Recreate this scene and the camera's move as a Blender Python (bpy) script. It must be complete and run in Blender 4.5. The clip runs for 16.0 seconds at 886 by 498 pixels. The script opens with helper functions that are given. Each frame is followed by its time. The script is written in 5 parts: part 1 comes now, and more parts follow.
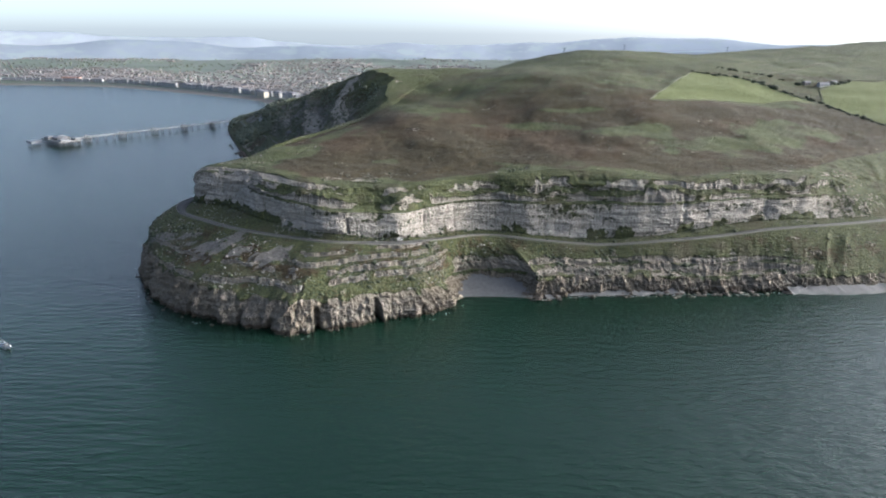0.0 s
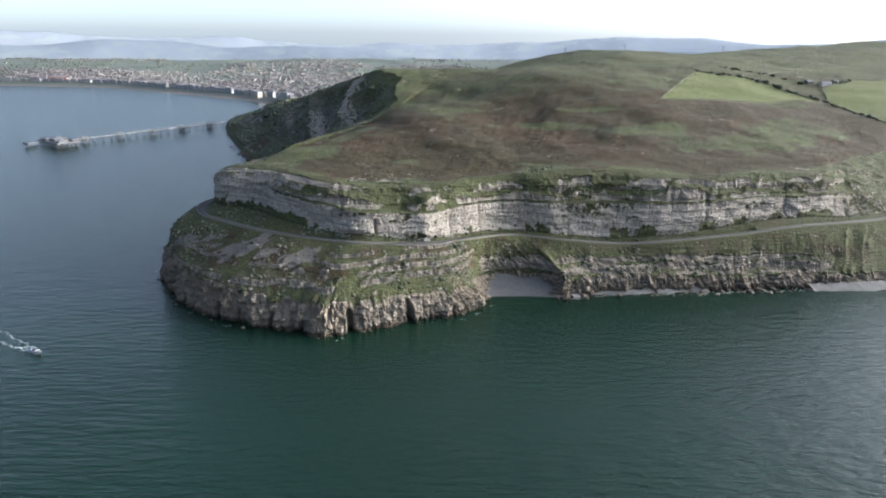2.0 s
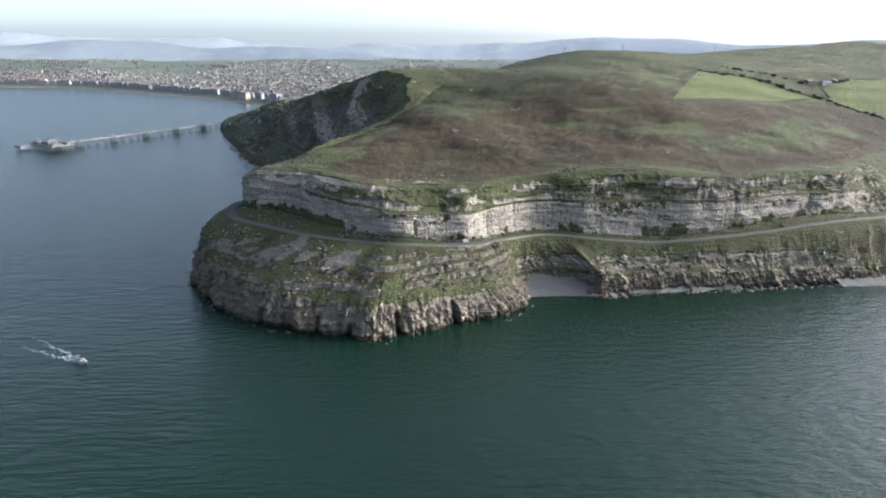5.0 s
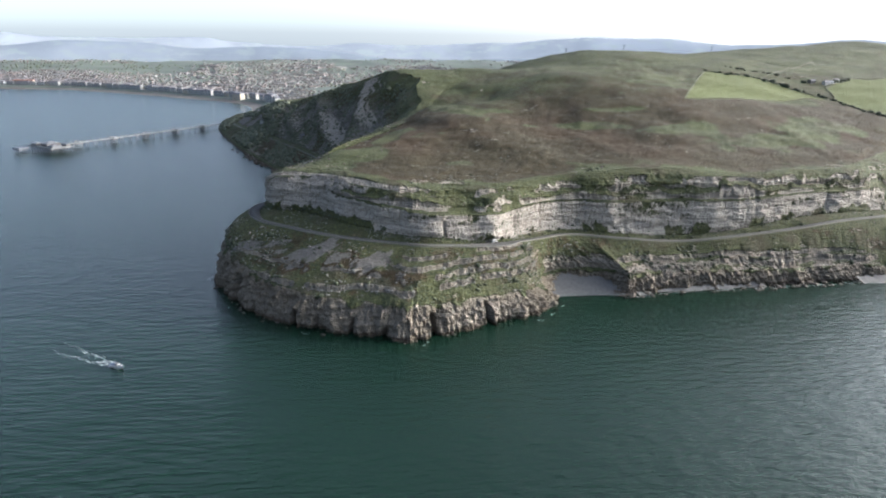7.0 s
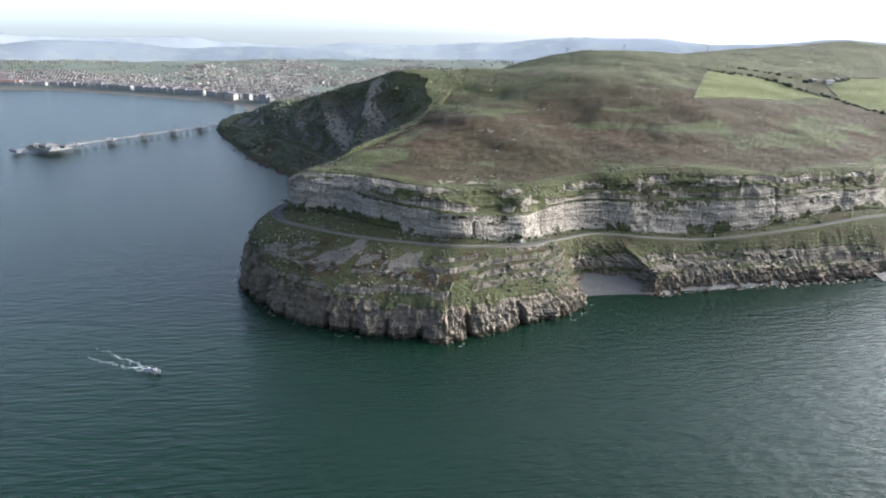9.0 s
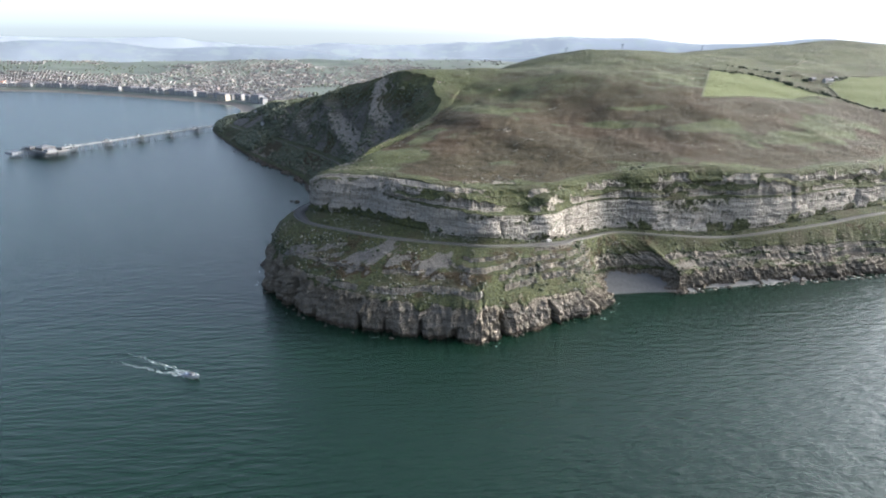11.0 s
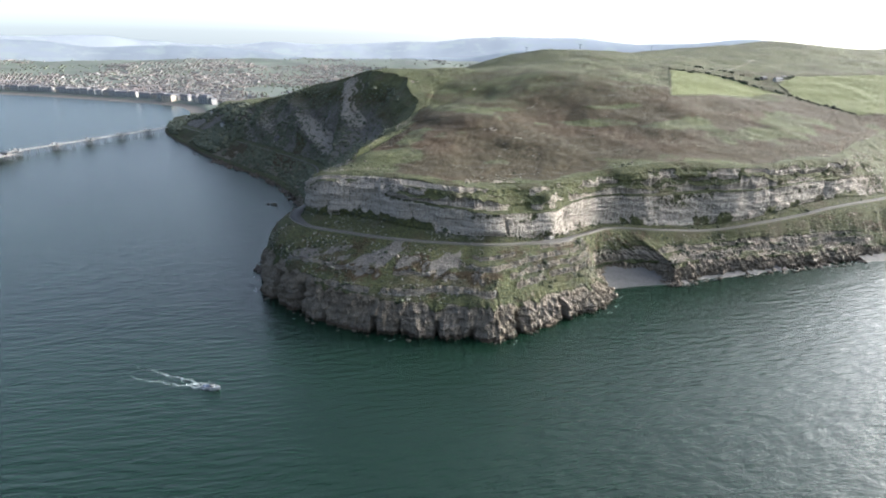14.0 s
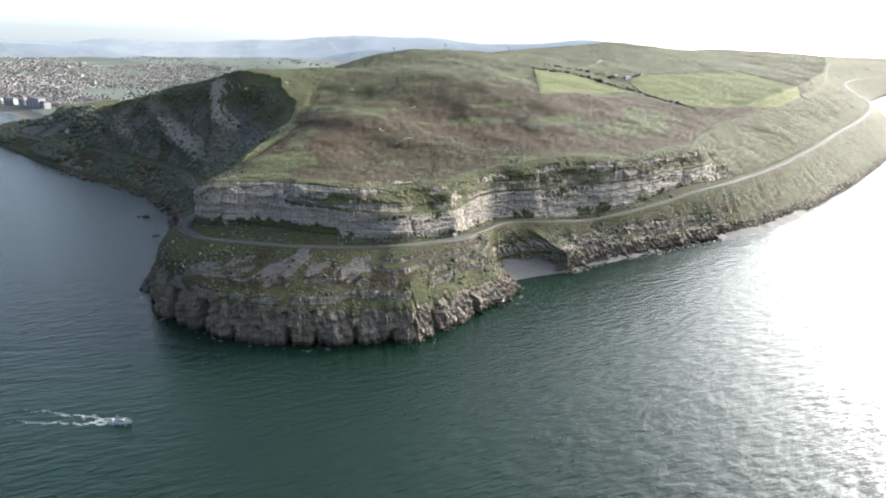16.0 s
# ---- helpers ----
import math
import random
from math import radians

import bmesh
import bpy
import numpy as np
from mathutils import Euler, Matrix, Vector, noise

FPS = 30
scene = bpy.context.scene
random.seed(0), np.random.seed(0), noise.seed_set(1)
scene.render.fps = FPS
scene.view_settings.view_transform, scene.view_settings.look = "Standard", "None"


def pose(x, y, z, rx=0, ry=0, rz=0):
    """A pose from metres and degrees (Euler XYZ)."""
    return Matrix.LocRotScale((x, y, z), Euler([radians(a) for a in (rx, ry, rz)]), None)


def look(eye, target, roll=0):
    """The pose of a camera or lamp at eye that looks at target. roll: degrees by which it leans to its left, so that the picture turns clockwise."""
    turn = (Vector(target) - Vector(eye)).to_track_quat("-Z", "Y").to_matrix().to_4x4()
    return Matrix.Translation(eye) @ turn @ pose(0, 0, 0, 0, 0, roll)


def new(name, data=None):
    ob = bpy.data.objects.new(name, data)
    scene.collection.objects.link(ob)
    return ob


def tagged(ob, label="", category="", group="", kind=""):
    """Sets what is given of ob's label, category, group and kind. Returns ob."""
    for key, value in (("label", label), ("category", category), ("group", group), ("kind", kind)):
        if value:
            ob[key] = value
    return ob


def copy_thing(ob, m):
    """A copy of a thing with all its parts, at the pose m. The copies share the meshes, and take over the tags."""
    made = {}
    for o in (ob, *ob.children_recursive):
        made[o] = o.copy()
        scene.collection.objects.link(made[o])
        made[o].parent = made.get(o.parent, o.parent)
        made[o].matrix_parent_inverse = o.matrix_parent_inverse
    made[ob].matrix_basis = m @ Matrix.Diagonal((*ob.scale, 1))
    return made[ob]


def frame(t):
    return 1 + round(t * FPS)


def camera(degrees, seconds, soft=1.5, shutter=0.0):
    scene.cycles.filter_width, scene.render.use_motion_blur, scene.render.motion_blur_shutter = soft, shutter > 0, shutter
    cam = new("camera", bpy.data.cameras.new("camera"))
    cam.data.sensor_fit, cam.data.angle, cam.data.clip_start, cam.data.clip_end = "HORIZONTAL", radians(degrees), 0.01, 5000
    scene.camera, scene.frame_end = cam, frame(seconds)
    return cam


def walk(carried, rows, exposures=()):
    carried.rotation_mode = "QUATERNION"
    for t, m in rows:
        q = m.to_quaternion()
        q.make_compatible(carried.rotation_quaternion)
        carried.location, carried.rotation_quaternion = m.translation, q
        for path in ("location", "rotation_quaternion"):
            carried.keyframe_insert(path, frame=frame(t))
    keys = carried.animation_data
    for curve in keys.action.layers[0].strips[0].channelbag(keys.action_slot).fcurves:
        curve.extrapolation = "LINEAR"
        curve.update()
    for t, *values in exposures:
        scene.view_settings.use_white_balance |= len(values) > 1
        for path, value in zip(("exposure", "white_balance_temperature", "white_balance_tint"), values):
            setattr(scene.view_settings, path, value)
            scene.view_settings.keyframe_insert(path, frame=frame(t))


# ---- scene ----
cam = camera(70.0, 16.0, soft=2.0)
PATH = [
    (0, (2.074, -0.882, 217.369), (2.053, 1.012, 216.725), 0.8),
    (0.5, (-7.29, -0.773, 217.138), (-7.301, 1.121, 216.494), 0.9),
    (1, (-16.582, -0.692, 217.004), (-16.581, 1.202, 216.36), 0.8),
    (1.5, (-25.491, -0.44, 217.013), (-25.478, 1.454, 216.37), 0.8),
    (2, (-34.605, -0.253, 216.97), (-34.579, 1.641, 216.326), 0.8),
    (2.5, (-43.0, 0.08, 216.958), (-42.963, 1.973, 216.315), 0.8),
    (3, (-52.337, 0.718, 216.812), (-52.286, 2.611, 216.168), 0.8),
    (3.5, (-61.631, 1.456, 216.51), (-61.567, 3.349, 215.868), 0.8),
    (4, (-70.717, 2.212, 216.297), (-70.64, 4.105, 215.655), 0.8),
    (6.5, (-116.931, 6.251, 215.958), (-116.795, 8.141, 215.317), 0.8),
    (7, (-126.222, 7.002, 215.876), (-126.075, 8.891, 215.235), 0.8),
    (7.5, (-135.587, 8.305, 215.758), (-135.428, 10.193, 215.116), 0.8),
    (8, (-144.672, 9.35, 215.758), (-144.502, 11.237, 215.117), 0.8),
    (8.5, (-154.02, 10.189, 215.792), (-153.837, 12.075, 215.15), 0.8),
    (9, (-163.066, 11.597, 215.745), (-162.872, 13.481, 215.104), 0.8),
    (11.5, (-209.293, 18.284, 215.153), (-209.035, 20.162, 214.512), 0.8),
    (12, (-218.214, 20.036, 214.988), (-217.944, 21.912, 214.348), 0.9),
    (12.5, (-227.172, 21.984, 214.767), (-226.889, 23.858, 214.126), 0.9),
    (13, (-235.768, 23.871, 214.613), (-235.465, 25.741, 213.973), 0.9),
    (13.5, (-244.887, 25.67, 214.566), (-244.532, 27.532, 213.926), 0.9),
    (14, (-253.883, 27.726, 214.45), (-253.455, 29.572, 213.81), 1.0),
    (14.5, (-261.967, 30.662, 214.571), (-261.465, 32.49, 213.932), 1.1),
    (15, (-271.081, 33.854, 214.968), (-270.46, 35.645, 214.33), 1.1),
    (15.5, (-280.365, 37.041, 215.384), (-279.607, 38.779, 214.748), 1.4),
    (16, (-289.677, 40.84, 215.763), (-288.841, 42.542, 215.128), 1.5),
]
walk(cam, [(t, look(eye, target, roll)) for t, eye, target, roll in PATH], exposures=[(0, 2.95, 5450, 13), (8, 3.12, 5550, 13), (13, 3.26, 5600, 12), (16, 3.30, 5750, 12)])

# ---- world, sun, exposure ----
SUN_AZIMUTH, SUN_HEIGHT = 84.0, 14.0  # degrees to the right of +y, above the horizon
world = bpy.data.worlds.new("world")
scene.world = world
world.use_nodes = True
wn = world.node_tree
sky = wn.nodes.new("ShaderNodeTexSky")
sky.sky_type, sky.sun_disc = "NISHITA", False
sky.sun_elevation, sky.sun_rotation = radians(SUN_HEIGHT), radians(SUN_AZIMUTH)
sky.air_density, sky.dust_density, sky.ozone_density = 0.75, 0.6, 1.2
haze = wn.nodes.new("ShaderNodeMix")  # the milky light of a hazy sky, even all round, mixed into the clear sky's own
haze.data_type = "RGBA"
haze.inputs[0].default_value = 0.42
haze.inputs[7].default_value = (1.25, 1.68, 2.22, 1)
glow = wn.nodes.new("ShaderNodeTexSky")  # the bright veil round a sun behind haze
glow.sky_type, glow.sun_disc = "NISHITA", False
glow.sun_elevation, glow.sun_rotation = radians(SUN_HEIGHT), radians(SUN_AZIMUTH)
glow.air_density, glow.dust_density, glow.ozone_density = 0.05, 5.0, 1.0
grey = wn.nodes.new("ShaderNodeRGBToBW")
veil = wn.nodes.new("ShaderNodeMix")
veil.data_type, veil.blend_type = "RGBA", "ADD"
veil.inputs[0].default_value = 1.0
thick = wn.nodes.new("ShaderNodeMath")
thick.operation = "MULTIPLY"
thick.inputs[1].default_value = 4.7
wn.links.new(glow.outputs[0], grey.inputs[0])
wn.links.new(grey.outputs[0], thick.inputs[0])
milky = wn.nodes.new("ShaderNodeMix")
milky.data_type = "RGBA"
milky.inputs[0].default_value = 0.15
pale = wn.nodes.new("ShaderNodeRGBToBW")
wn.links.new(sky.outputs[0], pale.inputs[0])
wn.links.new(sky.outputs[0], milky.inputs[6])
wn.links.new(pale.outputs[0], milky.inputs[7])
wn.links.new(milky.outputs[2], veil.inputs[6])
warm = wn.nodes.new("ShaderNodeMix")
warm.data_type, warm.blend_type = "RGBA", "MULTIPLY"
warm.inputs[0].default_value = 1.0
warm.inputs[7].default_value = (1.0, 0.92, 0.76, 1)
wn.links.new(thick.outputs[0], warm.inputs[6])
wn.links.new(warm.outputs[2], veil.inputs[7])
wn.links.new(veil.outputs[2], haze.inputs[6])
wn.links.new(haze.outputs[2], wn.nodes["Background"].inputs[0])
wn.nodes["Background"].inputs[1].default_value = 0.034
sun = new("sun", bpy.data.lights.new("sun", "SUN"))
sun.data.energy, sun.data.angle, sun.data.color = 0.82, radians(9), (1.0, 0.83, 0.60)
s_az, s_el = radians(SUN_AZIMUTH), radians(SUN_HEIGHT)
sun.matrix_world = look((0, 0, 0), (-math.sin(s_az) * math.cos(s_el), -math.cos(s_az) * math.cos(s_el), -math.sin(s_el)))
sun.location = (900, 400, 900)

# ---- noise and curves ----


def hashed(ix, iy, iz, seed):
    h = (ix * 374761393 + iy * 668265263 + iz * 2147483647 + seed * 1274126177) & 0xFFFFFFFF
    h = ((h ^ (h >> 13)) * 1274126177) & 0xFFFFFFFF
    return ((h ^ (h >> 16)) & 0xFFFF) / 65535.0


def grain(x, y, z=0.0, seed=0):
    """Value noise in -1..1 on arrays."""
    x, y, z = np.broadcast_arrays(np.asarray(x, float), np.asarray(y, float), np.asarray(z, float))
    ix, iy, iz = (np.floor(v).astype(np.int64) for v in (x, y, z))
    fx, fy, fz = x - ix, y - iy, z - iz
    fx, fy, fz = (f * f * f * (f * (f * 6 - 15) + 10) for f in (fx, fy, fz))
    out = 0.0
    for dx in (0, 1):
        for dy in (0, 1):
            for dz in (0, 1):
                w = (fx if dx else 1 - fx) * (fy if dy else 1 - fy) * (fz if dz else 1 - fz)
                out = out + w * hashed(ix + dx, iy + dy, iz + dz, seed)
    return out * 2 - 1


def fbm(x, y, z=0.0, octaves=4, seed=0):
    total, gain = 0.0, 0.5
    for k in range(octaves):
        f = 2.03 ** k
        total = total + gain * grain(np.asarray(x) * f, np.asarray(y) * f, np.asarray(z) * f, seed + k * 17)
        gain *= 0.5
    return total


def blocks(x, y, seed):
    """Noise with flat faces and sharp steps, as in jointed rock."""
    g = grain(x, y, 0.5, seed)
    return np.sign(g) * np.sqrt(np.abs(g))


def step(a, b, v):
    t = np.clip((np.asarray(v, float) - a) / (b - a), 0, 1)
    return t * t * (3 - 2 * t)


def curve(table, u):
    """Smooth values at u of a table whose rows begin with their own u."""
    tab = np.array(table, float)
    k, p = tab[:, 0], tab[:, 1:]
    m = np.gradient(p, k, axis=0)
    u = np.clip(u, k[0], k[-1])
    i = np.clip(np.searchsorted(k, u, side="right") - 1, 0, len(k) - 2)
    h = k[i + 1] - k[i]
    t = ((u - k[i]) / h)[:, None]
    h = h[:, None]
    t2, t3 = t * t, t * t * t
    out = (2 * t3 - 3 * t2 + 1) * p[i] + (t3 - 2 * t2 + t) * h * m[i] + (-2 * t3 + 3 * t2) * p[i + 1] + (t3 - t2) * h * m[i + 1]
    return out if out.shape[1] > 1 else out[:, 0]


# ---- the headland in plan: stations u run from the western shore round the point to the town ----
COAST_WEST = [(-5, 4700, 2450), (-3, 2600, 1750), (-1.5, 1550, 1040), (0, 900, 720), (1, 600, 606), (2, 401, 549), (3, 300, 536), (4, 206, 526), (5, 155, 522), (6, 104, 518), (6.5, 76, 512), (6.72, 70, 523), (6.95, 58, 532)]
COAST_POINT = [(7.2, 36, 533), (7.42, 18, 529), (7.58, 12, 519), (7.75, 11, 502), (8, -4, 477), (8.5, -40, 457), (9, -98, 434), (9.5, -122, 430), (10, -154, 440), (10.5, -190, 450), (11, -219, 464), (11.5, -247, 486), (12, -265, 506), (12.5, -280, 530), (13, -291, 558)]
COAST_BAY = [(13.5, -297, 597), (14, -284, 650), (14.5, -265, 740), (15, -258, 830), (16, -283, 955), (16.4, -302, 1012)]
COAST = COAST_WEST + COAST_POINT + COAST_BAY
COAST_EAST = [(16.4, -302, 1012), (17, -364, 1125), (18, -432, 1262), (19, -518, 1470), (20, -550, 1590), (21, -565, 1800)]
CLIFF_TOP = [(0, 14, 10), (2, 12, 9), (4, 13, 9), (6, 15, 8), (7, 16, 5), (7.6, 14, 12), (8, 17, 15), (8.6, 20, 15), (9, 22, 14), (10, 22, 12), (11, 25, 13), (12, 30, 13), (12.6, 35, 13), (13.2, 35, 12), (14, 22, 10), (16, 8, 8), (19, 6, 8), (21, 4, 8)]
ROAD_WEST = [(-5, 4650, 2560, 75), (-3, 2560, 1850, 75), (-1.5, 1520, 1115, 68), (0, 880, 790, 60), (1, 600, 668, 52), (2, 425, 608, 48), (3, 302, 580, 45), (3.5, 255, 571, 41), (4, 196, 562, 37.5), (5, 141, 560, 34), (6, 84, 558, 38)]
ROAD_POINT = [(7, 29, 559, 41.8), (7.6, -5, 537, 44.5), (8.2, -35, 521, 46), (9, -89, 505, 50), (10, -127, 511, 51), (11, -174, 522, 53.5), (12, -215, 543, 55), (12.6, -251, 571, 55.5), (13, -262, 598, 55.5)]
ROAD_BAY = [(13.4, -257, 628, 55), (13.7, -246, 652, 54), (14, -236, 680, 52), (15, -232, 835, 42), (16, -238, 968, 32), (17, -320, 1140, 30), (18, -390, 1270, 27), (19, -470, 1430, 22), (20, -505, 1560, 14), (21, -530, 1800, 8)]
ROAD = ROAD_WEST + ROAD_POINT + ROAD_BAY
FOOT_WEST = [(-5, 4646, 2568, 76), (-3, 2556, 1858, 76), (-1.5, 1516, 1123, 69), (0, 878, 797, 61), (1, 598, 676, 53), (2, 424, 617, 50), (3, 296, 592, 50), (4, 199, 573, 40), (5, 140, 570, 36.5), (6, 85, 567, 40)]
FOOT_POINT = [(7, 27, 569, 43.5), (7.6, -7, 547, 46.5), (8.2, -38, 527, 47.5), (9, -88, 513.5, 54), (10, -126, 520, 56), (11, -170, 541, 60), (12, -210, 572, 62), (12.6, -240, 586, 61), (13, -251, 602, 58.5)]
FOOT_BAY = [(13.5, -243, 636, 58), (14, -224, 682, 57), (15, -220, 838, 47), (16, -228, 972, 35), (17, -310, 1145, 33), (18, -381, 1273, 30), (19, -460, 1434, 24), (20, -495, 1560, 16), (21, -520, 1800, 9)]
FOOT = FOOT_WEST + FOOT_POINT + FOOT_BAY
EDGE_WEST = [(-5, 4600, 2700, 135), (-3, 2500, 1960, 135), (-1.5, 1460, 1215, 125), (0, 860, 880, 112), (1, 560, 760, 98), (2, 400, 672, 92), (2.6, 350, 634, 90), (3, 300, 618, 91), (4, 204, 596, 91), (5, 135, 600, 97), (6, 70, 590, 95)]
EDGE_POINT = [(7, 14, 582, 91), (8, -35, 558, 90), (9, -95, 555, 91), (10, -125, 551, 94), (11, -165, 575, 96), (12, -201, 603, 95), (12.6, -230, 611, 93.5), (13, -242, 617, 90)]
EDGE_BAY = [(13.5, -226, 638, 91), (14, -200, 675, 94), (14.3, -176, 724, 101), (14.6, -143, 772, 107), (15, -108, 852, 116), (15.4, -88, 930, 134), (15.7, -92, 1005, 152), (16, -115, 1045, 160), (16.5, -155, 1100, 147), (17, -195, 1182, 129), (18, -262, 1288, 106), (19, -340, 1395, 78), (20, -430, 1510, 48), (21, -470, 1620, 22)]
EDGE = EDGE_WEST + EDGE_POINT + EDGE_BAY
SPINE = [(-5, 4900, 3500), (-3, 3100, 2700), (-1.5, 2500, 2100), (0, 2100, 1950), (1, 1850, 2000), (5, 1250, 2150), (9, 650, 2100), (12, 300, 1950), (14, 180, 1860), (16, 40, 1780), (17, -60, 1740), (18, -180, 1700), (19.5, -280, 1720), (21, -330, 1760)]
BEND = [(8, 150, 850), (9, 110, 800), (10, 72, 762), (11, 42, 742), (12, 20, 745), (13, 5, 760), (13.5, -5, 785), (14, -15, 815), (14.6, -20, 870), (15, -10, 940), (15.4, 5, 1000), (16, 0, 1100), (17, -60, 1310), (18, -150, 1440)]
# hill heights of the moor
RIDGES_NEAR = [(-95, 556, 92), (10, 577, 91), (121, 599, 98), (228, 590, 92), (352, 631, 91), (560, 760, 100), (-104, 706, 109), (2, 784, 122), (73, 748, 115), (-52, 773, 128), (265, 845, 141), (480, 941, 136), (180, 894, 155), (90, 930, 156), (20, 900, 137), (-50, 960, 141), (-235, 623, 93), (-143, 775, 107), (-108, 852, 114), (-88, 935, 138), (-170, 653, 104), (-59, 612, 96)]
RIDGES_FAR = [(367, 1019, 162), (572, 1019, 147), (-85, 1045, 159), (-18, 1079, 164), (62, 1178, 154), (150, 1341, 170), (230, 1361, 185), (313, 1364, 191), (415, 1358, 186), (523, 1352, 180), (671, 1616, 184), (834, 1595, 198), (1022, 1602, 213), (1600, 1700, 200), (2500, 2100, 170), (4700, 3000, 150), (1250, 1250, 160), (-125, 1075, 164), (-100, 1050, 160), (-180, 1115, 142), (-225, 1235, 124), (-320, 1330, 91), (-59, 1100, 161), (-5, 1150, 160), (53, 1250, 148), (-330, 1390, 78), (-60, 1500, 80), (420, 1850, 120), (1050, 2100, 120)]
HILLS = RIDGES_NEAR + RIDGES_FAR


def moor_height(x, y):
    hills = np.array(HILLS, float)

    def kernel(ax, ay):
        return np.sqrt((ax[..., None] - hills[:, 0]) ** 2 + (ay[..., None] - hills[:, 1]) ** 2 + 60.0 ** 2)
    weights = np.linalg.solve(kernel(hills[:, 0], hills[:, 1]) - 4 * np.eye(len(hills)), hills[:, 2] - 100)
    return 100 + kernel(np.asarray(x, float), np.asarray(y, float)) @ weights


fine = np.linspace(-5, 21, 7600)
coast_f = np.where((fine < 16.4)[:, None], curve(COAST, fine), curve(COAST_EAST, fine))
span = np.hypot(*np.gradient(coast_f, axis=0).T) + np.hypot(*np.gradient(curve(ROAD, fine)[:, :2], axis=0).T) * 0.6
pitch_m = np.interp(fine, [-5, 0, 1.5, 2.5, 14, 15, 21], [18, 8, 5, 1.2, 1.0, 3, 6])
length = np.cumsum(span / pitch_m)
U = np.interp(np.arange(0, length[-1], 1.0), length, fine)
N = len(U)


def outward(p):
    d = np.gradient(p, axis=0)
    for _ in range(12):
        d[1:-1] = (d[:-2] + 2 * d[1:-1] + d[2:]) / 4
    n = np.stack([-d[:, 1], d[:, 0]], 1)
    return n / np.maximum(np.hypot(n[:, 0], n[:, 1]), 1e-6)[:, None]


coast = np.where((U < 16.4)[:, None], curve(COAST, U), curve(COAST_EAST, U))
road, foot, edge, spine = curve(ROAD, U), curve(FOOT, U), curve(EDGE, U), curve(SPINE, U)
east_wave = step(13.8, 14.6, U) * (1 - step(19, 20, U))
edge = edge + np.stack([fbm(U * 3.1, 0.2, 0, 4, 61) * 22, fbm(U * 3.1, 7.2, 0, 4, 62) * 14, 0 * U], 1) * east_wave[:, None]
edge[:, 2] = edge[:, 2] * (1 - east_wave) + moor_height(edge[:, 0], edge[:, 1]) * east_wave
top_z, top_in = curve(CLIFF_TOP, U).T
way_out = outward(coast)
tip = np.argmin(np.abs(U - 9.5))
if way_out[tip, 1] > 0:
    way_out = -way_out
road_out = outward(road[:, :2])
if road_out[tip, 1] > 0:
    road_out = -road_out
arc = np.r_[0, np.cumsum(np.hypot(*np.diff(coast, axis=0).T))]
arc_up = np.r_[0, np.cumsum(np.hypot(*np.diff(foot[:, :2], axis=0).T))]
crag = np.interp(U, [0, 1.2, 2.25, 2.55, 13.6, 14.3, 15, 17, 18.3, 19, 21], [0.1, 0.15, 0.5, 1, 1, 0.6, 0.2, 0.25, 0.2, 0.1, 0])
low_crag = np.interp(U, [0, 2, 3, 14, 15, 16, 21], [0.5, 0.6, 1, 1, 0.6, 0.3, 0.1])
tongue = step(7.3, 8.2, U) * (1 - step(13.2, 14.2, U))

rows, masks = [], []  # each row: N x 3; masks: rock, heather, scree, pale, lush


def add(p, rock=0.0, heath=0.0, scree=0.0, pale=0.5, lush=0.0):
    rows.append(np.array(p, float))
    masks.append(np.stack([np.broadcast_to(np.asarray(v, float), (N,)) for v in (rock, heath, scree, pale, lush)], 1))


def flat(xy, z):
    return np.c_[xy, np.broadcast_to(z, (N,))]


# lower sea cliff: buttresses, caves and joints
buttress = fbm(arc / 34, 0.3, 0, 3, 5) * 4.5 + 4 * np.exp(-((U - 9.35) / 0.3) ** 2) + np.abs(grain(arc / 9 + 0.7 * fbm(arc / 40, 6.1, 0, 2, 10), 1.7, 0, 9)) * -1.5
CAVES = [(13.25, 18, 27, 4.0), (12.62, 22, 28, 4.0), (12.02, 24, 25, 4.5), (11.45, 6, 13, 2.0), (10.8, 8, 15, 2.2), (10.5, 7, 12, 2.0), (10.1, 7, 13, 1.8), (9.75, 5, 9, 2), (8.98, 10, 19, 2.2), (8.6, 11, 19, 2.4), (8.2, 4, 10, 2)]
caves = []
for cu, deep, high, wide in CAVES:
    where = np.interp(cu, U, arc)
    caves.append((np.exp(-((arc - where + 1.2 * grain(arc / 3, cu, 0, 6)) / wide) ** 4), deep, high))
add(flat(coast + way_out * 5, -8.0), 1, 0, 0, 0.2)
LOW = 26
